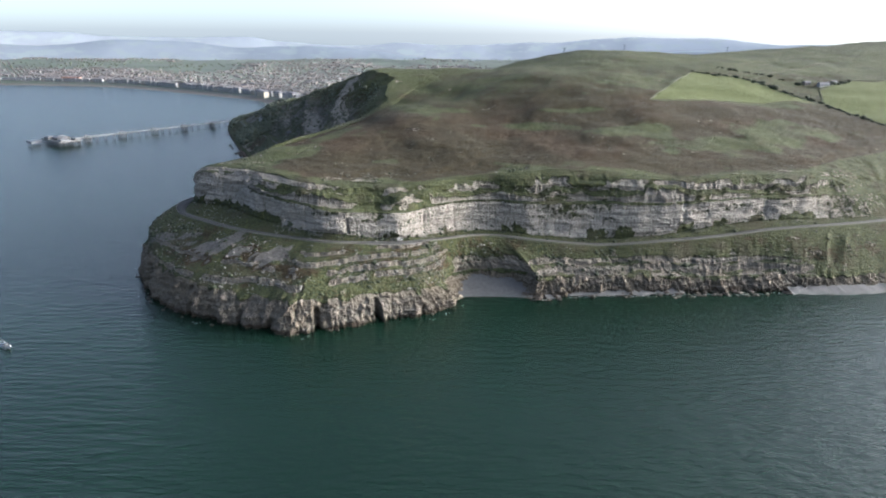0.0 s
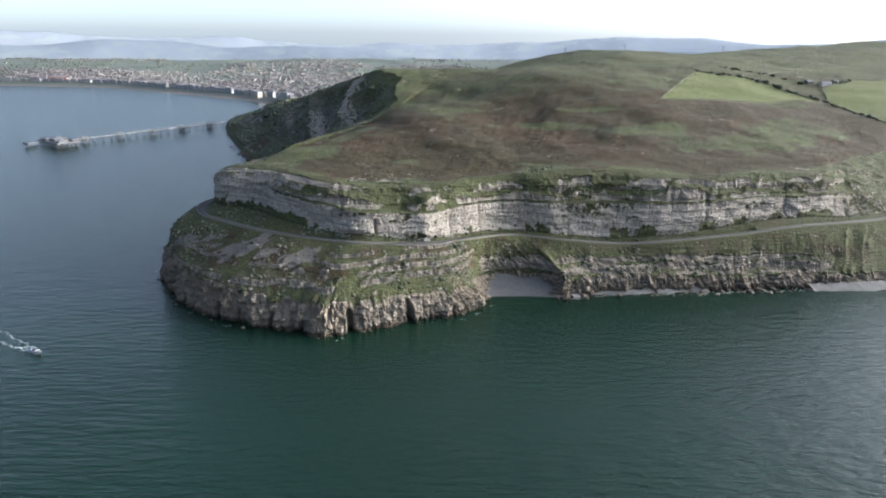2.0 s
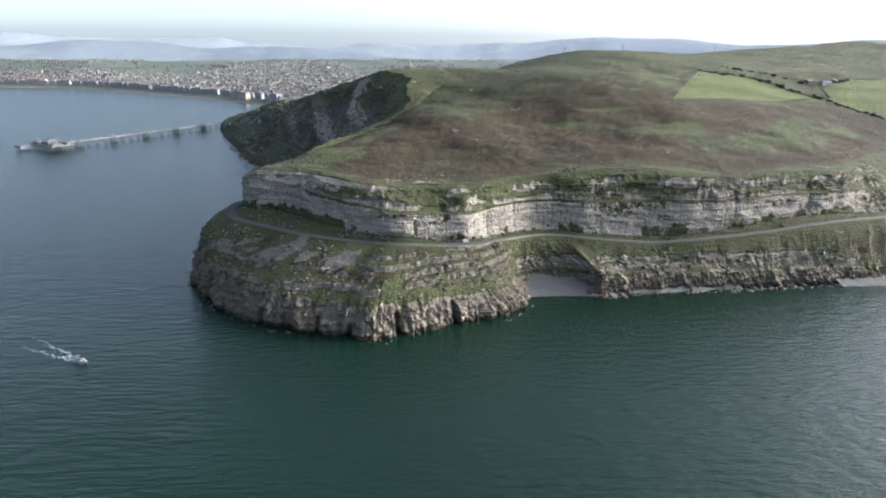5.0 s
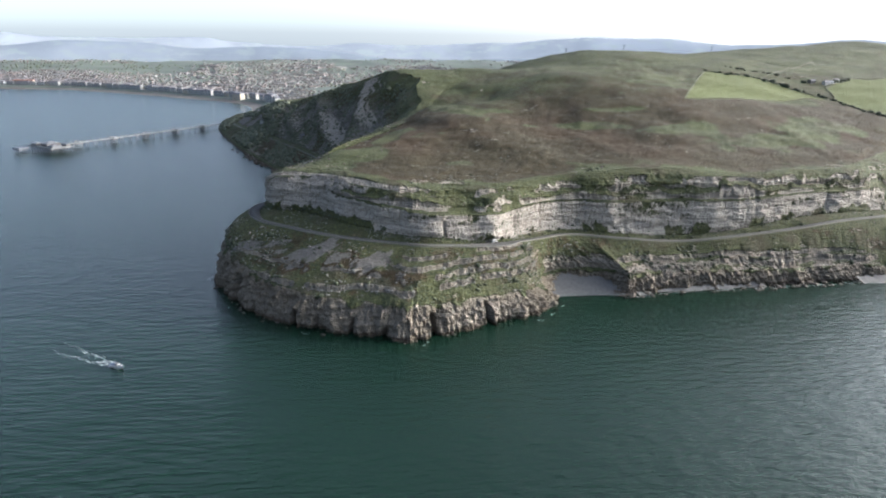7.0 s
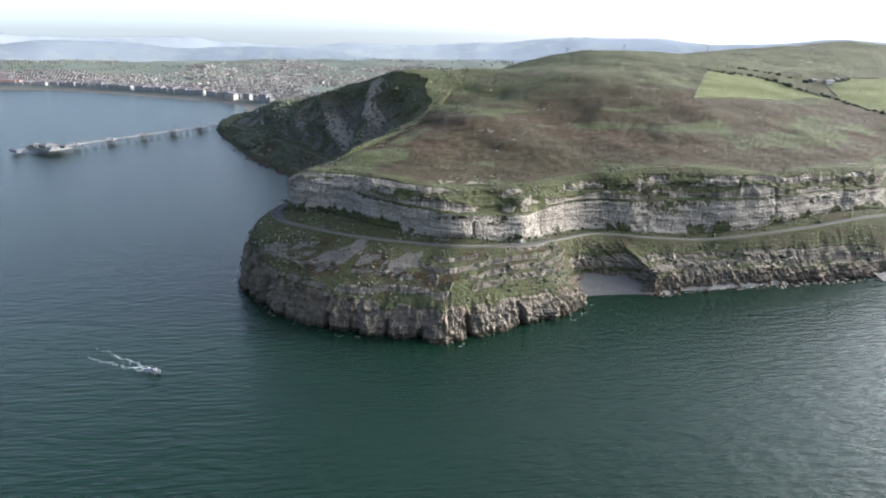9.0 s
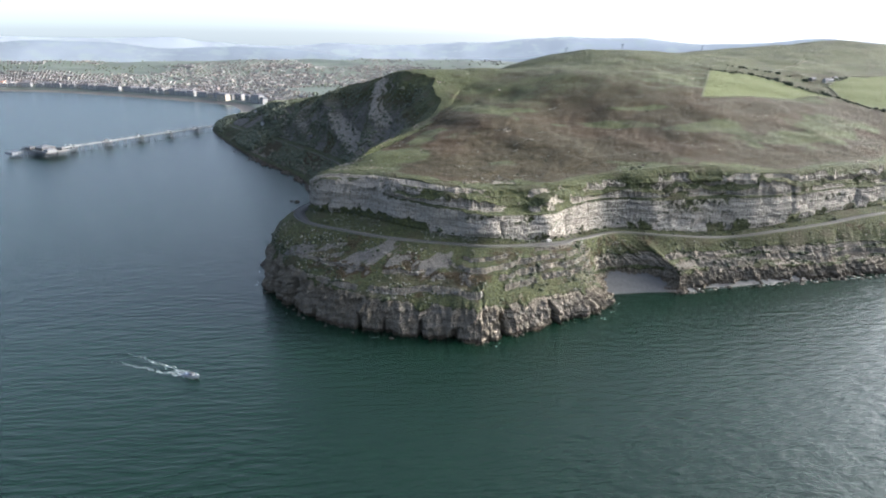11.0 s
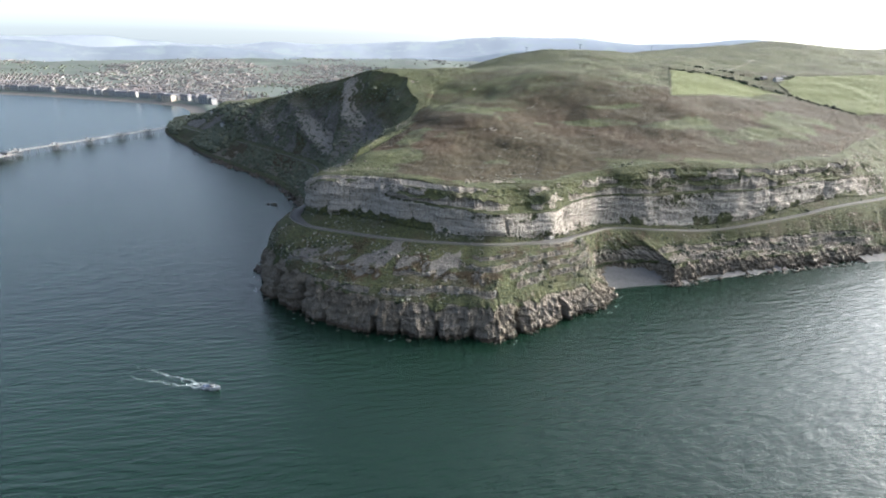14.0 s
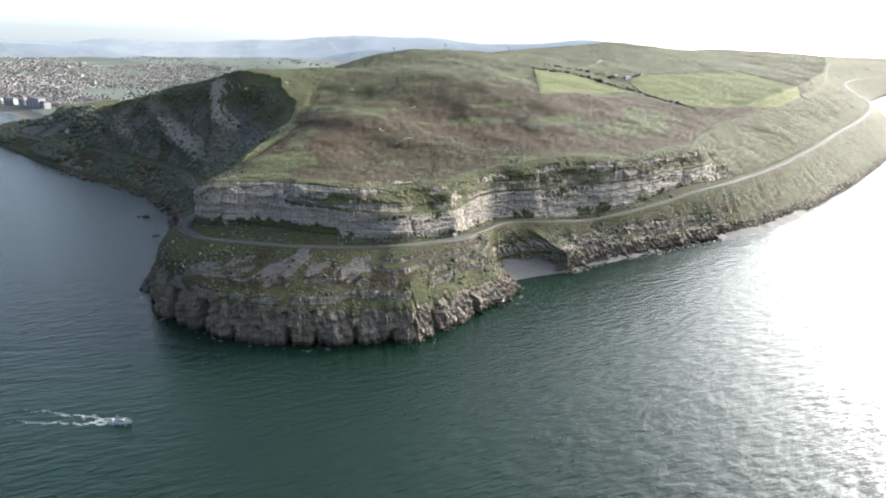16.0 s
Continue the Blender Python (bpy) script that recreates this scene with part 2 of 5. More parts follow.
for i in range(LOW + 1):
    v = i / LOW
    ledge = fbm(arc / 60, 2.2, 0, 2, 3) * 2 + (0.4 - np.abs(grain(arc / 14, 5.1, 0, 7))) * 0.9 + grain(arc / 4, 3.3, 0, 8) * 0.8
    z = -0.6 + (top_z + 0.6 + ledge) * v
    inn = top_in * (0.04 + 0.56 * v ** 1.3 + 0.40 * v ** 5)
    push = buttress * (1 - 0.55 * v) + fbm(arc / 7, z / 10, 0, 5, 21) * 2.4 - np.abs(grain((arc + 0.6 * z) / 2.6, z / 18, 0, 23)) * 1.1 - np.abs(grain((arc - 0.4 * z) / 5.2, z / 24, 0, 25)) * 1.3 + grain(arc / 50, (z + 0.12 * arc) / 1.7, 0, 31) * 1.1 + blocks((arc + 0.5 * z) / 4.2, (z - 0.1 * arc) / 3.1, 49) * 1.0 + grain(arc / 2.2, z / 9, 0, 41) * 1.1 + grain(arc / 1.1, z / 4, 0, 43) * 0.8 + blocks(arc / 3.3, z / 5.4, 45) * 0.7 + blocks((arc + 0.8 * z) / 8.5, z / 9, 46) * 1.0 + blocks((arc + 0.7 * z) / 19, z / 26, 47) * 1.4 + np.abs(grain((arc + 0.5 * z) / 13, z / 22, 0, 48)) * -1.4 + blocks((arc - 0.4 * z) / 2.4, z / 2.2, 44) * 0.8
    for shape, deep, high in caves:
        push = push - shape * deep * (1 - step(high * 0.6, high, z)) * 1.0
    push = push * low_crag * (1 - 0.65 * step(0.8, 1.0, v))
    rock = low_crag * (1 - 0.75 * step(0.84, 1.02, v + fbm(arc / 9, 4, 0, 3, 8) * 0.3))
    add(flat(coast - way_out * inn[:, None] + way_out * push[:, None], z), rock, 0, 0, 0.03 + 0.11 * tongue + 0.16 * grain(arc / 25, z / 9, 0, 2))
shelf = rows[-1].copy()
calm = shelf.copy()
for _ in range(160):
    calm[1:-1] = (calm[:-2] + 2 * calm[1:-1] + calm[2:]) / 4

# grass slope with broken ledges, up to the road, which is wider at the corner of the cliff
pull_in = 5.0 * step(7.85, 8.2, U) * (1 - step(8.4, 8.9, U))
outer = road[:, :2] + road_out * (4.0 + pull_in)[:, None]
SLOPE = 72
for i in range(1, SLOPE + 1):
    v = i / SLOPE
    low = shelf * (1 - step(0, 0.16, v)) + calm * step(0, 0.16, v)
    xy = low[:, :2] * (1 - v) + outer * v
    sag = v ** (0.92 + 0.65 * step(2.5, 3.5, U) * (1 - step(6.2, 6.6, U)))
    z = low[:, 2] * (1 - sag) + (road[:, 2] - 0.3) * sag
    wander = fbm(arc / 45, 0, 0, 3, 12) * 4
    ledges = np.zeros(N)
    rock = np.zeros(N)
    for lz, strength, ua, ub in ((29, 2.6, 7.6, 12.6), (34.5, 2.4, 7.7, 9.9), (40, 2.2, 7.8, 9.6), (45, 1.6, 8.0, 9.7), (17, 3.0, 2.5, 7.0), (23, 2.0, 3.0, 6.4), (38, 1.5, 10.4, 12.6)):
        inside = step(ua - 0.3, ua, U) * (1 - step(ub, ub + 0.4, U)) * step(-0.34, -0.06, fbm(arc / 24, lz, 0, 4, 14) + 0.08)
        t = (z + wander - lz) / strength
        ledges += inside * strength * 1.05 * (step(-0.3, 0.3, t) - step(-2.2, 2.2, t))
        rock = np.maximum(rock, inside * np.exp(-(t / 0.42) ** 2))
    rough = fbm(xy[:, 0] / 11, xy[:, 1] / 11, 0, 4, 33) * 1.3 * math.sin(math.pi * min(1, v * 1.02))
    gully = np.abs(fbm(arc / 16, v * 0.6, 0, 3, 51)) * 7 * math.sin(math.pi * v) * (1 - tongue)
    bands = step(2.4, 3.0, U) * (1 - step(7.1, 7.5, U)) * step(-0.1, 0.12, np.sin((z + wander * 0.5) * 1.15) * 0.22 + fbm(arc / 20, z / 7, 0, 4, 64) + 0.12) * (1 - step(20, 29, z + 5 * fbm(arc / 30, 1.5, 0, 3, 66)))
    bands = np.maximum(bands, step(6.5, 6.7, U) * (1 - step(7.4, 7.55, U)) * (1 - step(22, 29, z + 4 * fbm(arc / 14, 2.5, 0, 3, 68))))
    layer = step(-0.2, 0.5, np.sin(z * 1.15 + wander * 0.4))
    rock = np.maximum(rock, bands)
    joint = (fbm(arc / 5, z / 6, 0, 3, 61) * 1.8 - np.abs(grain(arc / 2.4, z / 9, 0, 63)) * 1.8 + blocks(arc / 3.6, z / 2.5, 65) * 0.9) * rock
    # three sheets of grey scree under the road, brown heather between and below them
    scree, brown = np.zeros(N), np.zeros(N)
    tatter = 1.5 * fbm((arc + 0.8 * z) / 9, z / 7, 0, 5, 71)
    for su, sz, wide, high in ((11.95, 43, 0.38, 7), (11.15, 44, 0.5, 6.5), (10.1, 41, 0.38, 7)):
        scree = np.maximum(scree, 1 - step(0.4, 1.2, np.hypot((U - su + 0.02 * (z - sz)) / wide, (z - sz) / high) + tatter))
    for su, sz, wide, high in ((10.6, 40, 0.3, 7), (10.0, 36, 0.6, 3), (11.5, 37, 0.5, 3)):
        brown = np.maximum(brown, 1 - step(0.6, 1.15, np.hypot((U - su) / wide, (z - sz) / high) + tatter))
    swell = 7 * step(11.8, 12.8, U) * (1 - step(13.6, 14.2, U)) * math.sin(math.pi * v) ** 0.8
    p = flat(xy + way_out * (joint + swell - gully * 0.6)[:, None], z + ledges + rough)
    lee = step(13.8, 14.5, U) * (1 - step(17.5, 18.5, U))
    shore_rock = lee * step(0.0, 0.25, fbm(arc / 22, v * 4, 0, 4, 83) + 0.35 - v)
    add(p, np.clip(np.maximum(rock * 1.2, 0.85 * shore_rock) + step(0.34, 0.5, fbm(arc / 9, z / 3, 0, 4, 81)) * 0.45, 0, 1), 0.34 + 0.5 * fbm(arc / 24, z / 9, 0, 4, 85) + 0.35 * lee + 0.8 * brown, scree, (0.3 - bands * (0.2 - 0.3 * layer)) * (1 - 0.8 * lee))

# the road's bed, wider at the corner, and the bank behind it
lay_by = 4.0 * step(12.5, 12.9, U) * (1 - step(13.3, 13.7, U))
for k in (2.6 + pull_in, 1.0 + 0 * lay_by, -1.0 - 0.5 * lay_by, -3.2 - lay_by):
    add(flat(road[:, :2] + road_out * k[:, None], road[:, 2] - 0.15), 0, 0, 0.3, 0.5)
BANK = 7
inner = road[:, :2] - road_out * (3.8 + lay_by)[:, None]
for i in range(1, BANK + 1):
    v = i / BANK
    xy = inner * (1 - v) + foot[:, :2] * v
    z = road[:, 2] * (1 - v) + foot[:, 2] * v + fbm(arc_up / 6, v * 2, 0, 3, 91) * 1.2 * v
    add(flat(xy, z), 0.12 * crag, 0.1, 0.45 * step(-0.1, 0.3, fbm(arc_up / 18, v, 0, 3, 95)), 0.5)

# the upper cliff: a pale lower wall, a green ledge, two darker tiers above
CLIFF = 88
base_xy, base_z = inner * 0.0 + foot[:, :2], rows[-1][:, 2]
shift = fbm(arc_up / 90, 3.3, 0, 3, 101) * 0.16 + fbm(arc_up / 24, 8.3, 0, 3, 103) * 0.07
cut = np.zeros(N)
for cu, wide, deep in ((10.83, 1.0, 3), (8.95, 1.8, 8), (8.55, 1.4, 2.5), (7.85, 1.5, 3), (7.35, 1.2, 3), (6.55, 1.2, 3), (5.9, 1.1, 2.5), (3.72, 2.2, 5), (2.9, 2.2, 4), (12.45, 1.0, 6)):
    cut += deep * np.exp(-((arc_up + 2.2 * fbm(arc_up / 5, cu, 0, 2, 105) - np.interp(cu, U, arc_up)) / wide) ** 2)
bay = fbm(arc_up / 55, 0.7, 0, 3, 111) * 7 * (1 - step(12.3, 13, U)) + 5 * np.exp(-((U - 8.25) / 0.16) ** 2) + 2.5 * step(8.9, 9.02, U) * (1 - step(9.2, 10.2, U))
gully_up = step(8.36, 8.56, U) * (1 - step(8.74, 8.98, U))
rim_band = step(8.95, 9.05, U) * (1 - step(12.9, 13.1, U))
for i in range(CLIFF + 1):
    v = i / CLIFF
    f = np.clip(v + shift * math.sin(math.pi * v), 0, 1)
    hor = np.interp(f, [0, 0.42, 0.5, 0.56, 0.74, 0.80, 0.86, 0.94, 1], [0, 0.10, 0.30, 0.42, 0.54, 0.66, 0.75, 0.88, 1.0])
    ver = np.interp(f, [0, 0.42, 0.5, 0.56, 0.74, 0.80, 0.86, 0.94, 1], [0, 0.50, 0.545, 0.60, 0.80, 0.835, 0.92, 0.98, 1.0])
    tall = np.maximum(step(10.6, 11.6, U), 0.5 + 0.3 * np.sin(arc_up / 31)) * (1 - step(13.4, 13.9, U))
    hor = hor * (1 - tall) + tall * np.interp(f, [0, 0.42, 0.5, 0.56, 0.74, 0.86, 0.94, 1], [0, 0.16, 0.22, 0.28, 0.42, 0.62, 0.82, 1.0])
    ver = ver * (1 - tall) + tall * np.interp(f, [0, 0.42, 0.5, 0.56, 0.74, 0.86, 0.94, 1], [0, 0.56, 0.63, 0.69, 0.85, 0.93, 0.98, 1.0])
    # the upper tiers: a flight of small rock steps with turf between them
    q = np.clip((f - 0.47) / 0.5, 0, 1)
    flight = q * 1.9 + (1.1 * fbm(arc_up / 46, 1.1, 0, 3, 153) + 0.5 * fbm(arc_up / 9, v * 4, 0, 3, 154)) * np.sin(np.pi * q)
    tread = flight - np.floor(flight)
    within_tiers = step(0.0, 0.06, q) * (1 - step(0.9, 1.0, q))
    hor = hor + 0.36 / 1.9 * (np.floor(flight) + step(0.5, 1.0, tread) - flight) * within_tiers
    riser = within_tiers * (1 - step(0.5, 0.62, tread)) * step(-0.22, 0.1, fbm(arc_up / 22, np.floor(flight) * 3.7 + z / 12, 0, 5, 155) + 0.04 + 0.12 * tall)
    riser = riser * (1 - 0.9 * gully_up)
    riser = np.maximum(riser, rim_band * step(0.78, 0.81, f) * (1 - step(0.88, 0.92, f)) * step(-0.3, -0.05, fbm(arc_up / 26, 4.4, 0, 4, 156)))
    soft = 1 - crag
    east = step(14, 15, U)
    lean = east * (1 - step(16.6, 17.4, U))
    bulge = v * (1 - lean) + lean * v ** 1.55
    hor, ver = hor * crag + v * soft, ver * crag + bulge * soft
    xy = base_xy * (1 - hor)[:, None] + edge[:, :2] * hor[:, None]
    z = base_z * (1 - ver) + edge[:, 2] * ver
    wall1, wall2, wall3 = 1 - step(0.40, 0.46, f), step(0.53, 0.57, f) * (1 - step(0.72, 0.77, f)), step(0.79, 0.82, f) * (1 - step(0.86, 0.93, f))
    wall2 = np.maximum(wall2, tall * step(0.42, 0.46, f) * (1 - step(0.74, 0.8, f)))
    patch = step(-0.08, 0.3, fbm((arc_up + 1.6 * z) / 26, z / 6, 0, 5, 121) + 0.05 * wall1 * (1 - tall)) * (1 - 0.65 * tall)
    rock = np.clip(wall1 * (1 - 0.6 * patch * step(0.12, 0.3, f)) + (0.3 + 0.5 * tall * step(10.4, 11.4, U)) * (wall2 + wall3) * (1 - patch) + riser, 0, 1) * crag
    talus = step(0.0, 0.3, fbm(arc_up / 30, 5.5, 0, 4, 125)) * (1 - step(0.06, 0.2, f + 0.08 * fbm(arc_up / 6, z / 6, 0, 3, 127)))
    rock = rock * (1 - talus)
    rock = rock + soft * step(0.05, 0.3, fbm(xy[:, 0] / 40, xy[:, 1] / 40, z / 55, 5, 131)) * 0.75 * step(14.2, 15, U) * (1 - 0.45 * step(15.3, 15.9, U))
    strata = grain(arc_up / 120, z / 2.4, 0, 141) * 0.7 + grain(arc_up / 40, z / 0.8, 0, 143) * 0.35
    seam = np.zeros(N)
    for level in (0.13, 0.25, 0.36):
        seam = np.maximum(seam, np.exp(-((f - level - 0.035 * fbm(arc_up / 60, level * 40, 0, 3, 157)) / 0.011) ** 2) * step(-0.2, 0.1, fbm(arc_up / 28, level * 90, 0, 3, 159)))
    chunk = fbm(arc_up / 13, z / 5, 0, 5, 151) * 2.2 + blocks(arc_up / 8, z / 3.2, 163) * 0.6 + blocks(arc_up / 21, z / 12, 165) * 1.3 - 0.8 * seam - (0.3 + riser) * np.abs(grain(arc_up / 3.6, np.floor(flight) * 2.3 + z / 14, 0, 167)) * 1.6
    fade = step(0, 0.05, v) * (1 - step(0.93, 1.0, v))
    push = (bay * (1 - v) * step(0, 0.08, v) - 0.5 * cut * (1 - step(0.45, 0.85, v)) * (0.6 + 0.8 * grain(arc_up / 30, z / 7, 0, 107)) + (strata + chunk) * (0.35 + 0.65 * rock) - 3 * gully_up * step(0.4, 0.6, f)) * crag
    push = push + soft * fbm(xy[:, 0] / 60, xy[:, 1] / 60, z / 60, 5, 171) * (14 + 4 * east) * math.sin(math.pi * v) + soft * east * (fbm(arc_up / 30, z / 60, 0, 4, 173) * 11 + fbm(xy[:, 0] / 14, xy[:, 1] / 14, z / 14, 4, 175) * 4) * math.sin(math.pi * v)
    # spurs that run down the eastern side, each with a steep pale face towards the point
    spur, scar = np.zeros(N), np.zeros(N)
    wave = 14 * fbm(xy[:, 0] / 50, z / 30, 0, 3, 177)
    for y0, z0, k, bold, zlo, zhi in ((895, 98, 2.0, 0.35, 60, 110), (991, 98, 2.2, 1.0, 84, 150), (1006, 58, 4.0, 1.0, 44, 90), (1150, 50, 3.0, 0.7, 30, 80), (1240, 45, 3.0, 0.6, 25, 70)):
        along = xy[:, 1] - y0 - k * (z - z0) + wave
        spur += bold * (26 * step(-14, 12, along) * (1 - step(12, 88, along)) - 9 * np.exp(-((along + 22) / 14) ** 2))
        scar = np.maximum(scar, bold * np.exp(-((along - 2) / (15 + 5 * k)) ** 4) * step(zlo - 8, zlo + 8, z) * (1 - step(zhi - 12, zhi + 12, z)) * step(-0.4, 0.0, fbm(along / 9, z / 60, 0, 4, 185) + 0.05))
    body = soft * east * math.sin(math.pi * v) ** 0.7
    push = push + body * (spur * 0.8 + (1 - 2 * np.abs(grain((arc_up - 1.3 * z) / 34, z / 90, 0, 183))) * 4.5)
    scar = scar * soft * east
    rock = np.clip(rock * (1 - 0.6 * east) + 0.9 * scar, 0, 1)
    rise = fbm(xy[:, 0] / 8, xy[:, 1] / 8, 0, 3, 181) * 1.3 * (1 - rock)
    # eastern scree is spread wider than its own extent, pale grey painting in haze
    add(flat(xy + road_out * (push * fade)[:, None], z + rise * fade), rock, 0.05 + 0.5 * east * (1 - step(0.75, 0.98, v)), 0.95 * soft * east * step(-0.35, 0.1, fbm((arc_up - 1.2 * z) / 36, z / 40, 0, 5, 193)) * (1 - step(0.6, 0.9, v)), np.clip(0.95 - (0.42 - 0.2 * tall) * step(0.4, 0.55, f) + 0.25 * fbm(arc_up / 12, z / 12, 0, 3, 191) - 0.25 * seam, 0, 1) * crag + (0.3 + 0.55 * scar) * soft)

FIELD_A = [(259, 843), (384, 1056), (470, 1035), (520, 928)]
FIELD_B = [(532, 930), (562, 1000), (640, 1060), (980, 1120), (980, 860), (560, 822)]
# grassy places on the heather moor: centre, half length, half width, bearing in degrees
MEADOWS = [(-45, 825, 88, 20, -67), (-8, 815, 34, 13, 0), (-165, 648, 34, 26, 30), (-130, 715, 40, 16, 65), (-64, 622, 13, 6, 10), (95, 750, 55, 13, -6), (210, 728, 42, 22, 10), (295, 702, 75, 26, 12), (-85, 1010, 70, 48, 110), (390, 760, 60, 40, 30), (150, 800, 40, 9, 4)]


def within(xy, corners):
    """1 inside a convex field, 0 outside."""
    out = np.ones(len(xy))
    c = np.array(corners, float)
    mid = c.mean(0)
    for a, b in zip(c, np.roll(c, -1, 0)):
        n = np.array([a[1] - b[1], b[0] - a[0]])
        side = (xy - a) @ n * (1 if (mid - a) @ n > 0 else -1) / np.hypot(*n)
        out = out * step(-3, 3, side)
    return out


# the moor, up and over the skyline
MOOR = 200
start_xy = edge[:, :2]
straight = (start_xy + spine) / 2
bent = (step(6.5, 8.5, U) * (1 - step(17.5, 19, U)))[:, None]
bend = straight * (1 - bent) + curve(BEND, U) * bent
for i in range(1, MOOR + 1):
    v = (i / MOOR) ** 1.9
    xy = start_xy * (1 - v) ** 2 + bend * (2 * v * (1 - v)) + spine * v ** 2
    far = np.hypot(*(xy - start_xy).T)
    h = moor_height(xy[:, 0], xy[:, 1])
    over = np.maximum(step(0, 70, far), east_wave)
    z = edge[:, 2] * (1 - over) + h * over
    z = z + fbm(xy[:, 0] / 60, xy[:, 1] / 60, 0, 4, 201) * 4.5 * step(10, 90, far) + fbm(xy[:, 0] / 9, xy[:, 1] / 9, 0, 3, 203) * 0.9 * (1 - step(180, 420, far))
    rim = 75 * step(10.6, 12, U) * (1 - 0.75 * step(14.5, 15.2, U))
    z = z + step(15, 80, far) * (0.45 * (1 - step(350, 700, far)) * np.sin(z / 2.1 + 4 * fbm(xy[:, 0] / 120, xy[:, 1] / 120, 0, 3, 205)) * (0.5 + fbm(xy[:, 0] / 70, xy[:, 1] / 70, 0, 3, 207)) + np.abs(fbm(xy[:, 0] / 34, xy[:, 1] / 34, 0, 3, 209)) * -0.9 * (1 - step(500, 900, far)))
    ragged = fbm(xy[:, 0] / 30, xy[:, 1] / 30, 0, 5, 211)
    meadow = np.zeros(N)
    for mx, my, ml, mw, mt in MEADOWS:
        c, d = math.cos(radians(mt)), math.sin(radians(mt))
        dx, dy = xy[:, 0] - mx, xy[:, 1] - my
        meadow = np.maximum(meadow, 1 - step(0.55, 1.25, np.hypot((dx * c + dy * d) / ml, (dy * c - dx * d) / mw) + 0.9 * ragged))
    meadow = np.maximum(meadow, 0.6 * step(0.22, 0.42, fbm(xy[:, 0] / 90, xy[:, 1] / 60, 0, 5, 217)))
    heath = (1 - meadow) * (1 - 0.5 * step(770, 900, xy[:, 1] - 0.12 * xy[:, 0] + 60 * ragged)) * (1 - step(1000, 1110, xy[:, 1] - 0.12 * xy[:, 0] + 60 * ragged)) * step(3 + rim * 0.2, 16 + rim * 0.5, far + 26 * ragged)
    rock = step(0.22, 0.42, fbm(xy[:, 0] / 26, xy[:, 1] / 16, 0, 4, 221)) * (1 - step(12, 40, far)) * 0.5 * crag + step(0.42, 0.6, fbm(xy[:, 0] / 20, xy[:, 1] / 9, 0, 4, 231)) * 0.5
    lush = np.maximum(within(xy, FIELD_A), within(xy, FIELD_B))
    turf = (1 - heath) * 0.22 * step(-0.2, 0.3, fbm(xy[:, 0] / 45, xy[:, 1] / 45, 0, 4, 215) + 0.1)
    add(flat(xy, z), rock * (1 - lush), heath * (1 - lush), 0, 0.6, np.maximum(lush, turf))
for k, drop in ((120, 25), (320, 80), (650, 220)):
    out = spine - np.array([200.0, 900.0])
    out = out / np.hypot(out[:, 0], out[:, 1])[:, None]
    add(flat(spine + out * k, np.maximum(rows[-1 if k == 120 else -1][:, 2] - drop, -12)), 0, 0.4, 0, 0.5)


def grid_mesh(name, layers):
    """One mesh from rows of points, all as long as each other."""
    verts = np.concatenate(layers).astype(np.float32)
    r, n = len(layers), len(layers[0])
    a = (np.arange(r - 1)[:, None] * n + np.arange(n - 1)[None]).ravel()
    faces = np.stack([a, a + 1, a + n + 1, a + n], 1).astype(np.int32)
    me = bpy.data.meshes.new(name)
    me.vertices.add(len(verts))
    me.vertices.foreach_set("co", verts.ravel())
    me.loops.add(faces.size)
    me.loops.foreach_set("vertex_index", faces.ravel())
    me.polygons.add(len(faces))
    me.polygons.foreach_set("loop_start", np.arange(0, faces.size, 4, dtype=np.int32))
    me.update(calc_edges=True)
    me.validate()
    return me

# ---- materials ----


def material(name):
    m = bpy.data.materials.new(name)
    m.use_nodes = True
    return m, m.node_tree, m.node_tree.nodes["Principled BSDF"]


def node(tree, kind, **values):
    n = tree.nodes.new(kind)
    for key, value in values.items():
        n.inputs[key].default_value = value
    return n


def place(tree, scale=(1, 1, 1)):
    geo = tree.nodes.new("ShaderNodeNewGeometry")
    mp = node(tree, "ShaderNodeMapping", Scale=scale)
    tree.links.new(geo.outputs["Position"], mp.inputs["Vector"])
    return mp.outputs[0]


def noise_of(tree, scale, detail=4, stretch=(1, 1, 1), rough=0.55):
    n = node(tree, "ShaderNodeTexNoise", Scale=scale, Detail=detail, Roughness=rough)
    tree.links.new(place(tree, stretch), n.inputs["Vector"])
    return n.outputs["Fac"]


def ramp(tree, fac, stops):
    r = tree.nodes.new("ShaderNodeValToRGB")
    els = r.color_ramp.elements
    while len(els) < len(stops):
        els.new(0.5)
    for e, (at, c) in zip(els, stops):
        e.position, e.color = at, (*c, 1) if len(c) == 3 else c
    tree.links.new(fac, r.inputs[0])
    return r.outputs[0]


def mix(tree, fac, a, b, blend="MIX"):
    m = tree.nodes.new("ShaderNodeMix")
    m.data_type, m.blend_type = "RGBA", blend
    for sock, value in ((m.inputs[0], fac), (m.inputs[6], a), (m.inputs[7], b)):
        if isinstance(value, (int, float)):
            sock.default_value = value
        elif isinstance(value, tuple):
            sock.default_value = (*value, 1)
        else:
            tree.links.new(value, sock)
    return m.outputs[2]


def math_of(tree, op, a, b=0.0, clamp=False):
    m = tree.nodes.new("ShaderNodeMath")
    m.operation, m.use_clamp = op, clamp
    for sock, value in zip(m.inputs, (a, b)):
        if isinstance(value, (int, float)):
            sock.default_value = value
        else:
            tree.links.new(value, sock)
    return m.outputs[0]


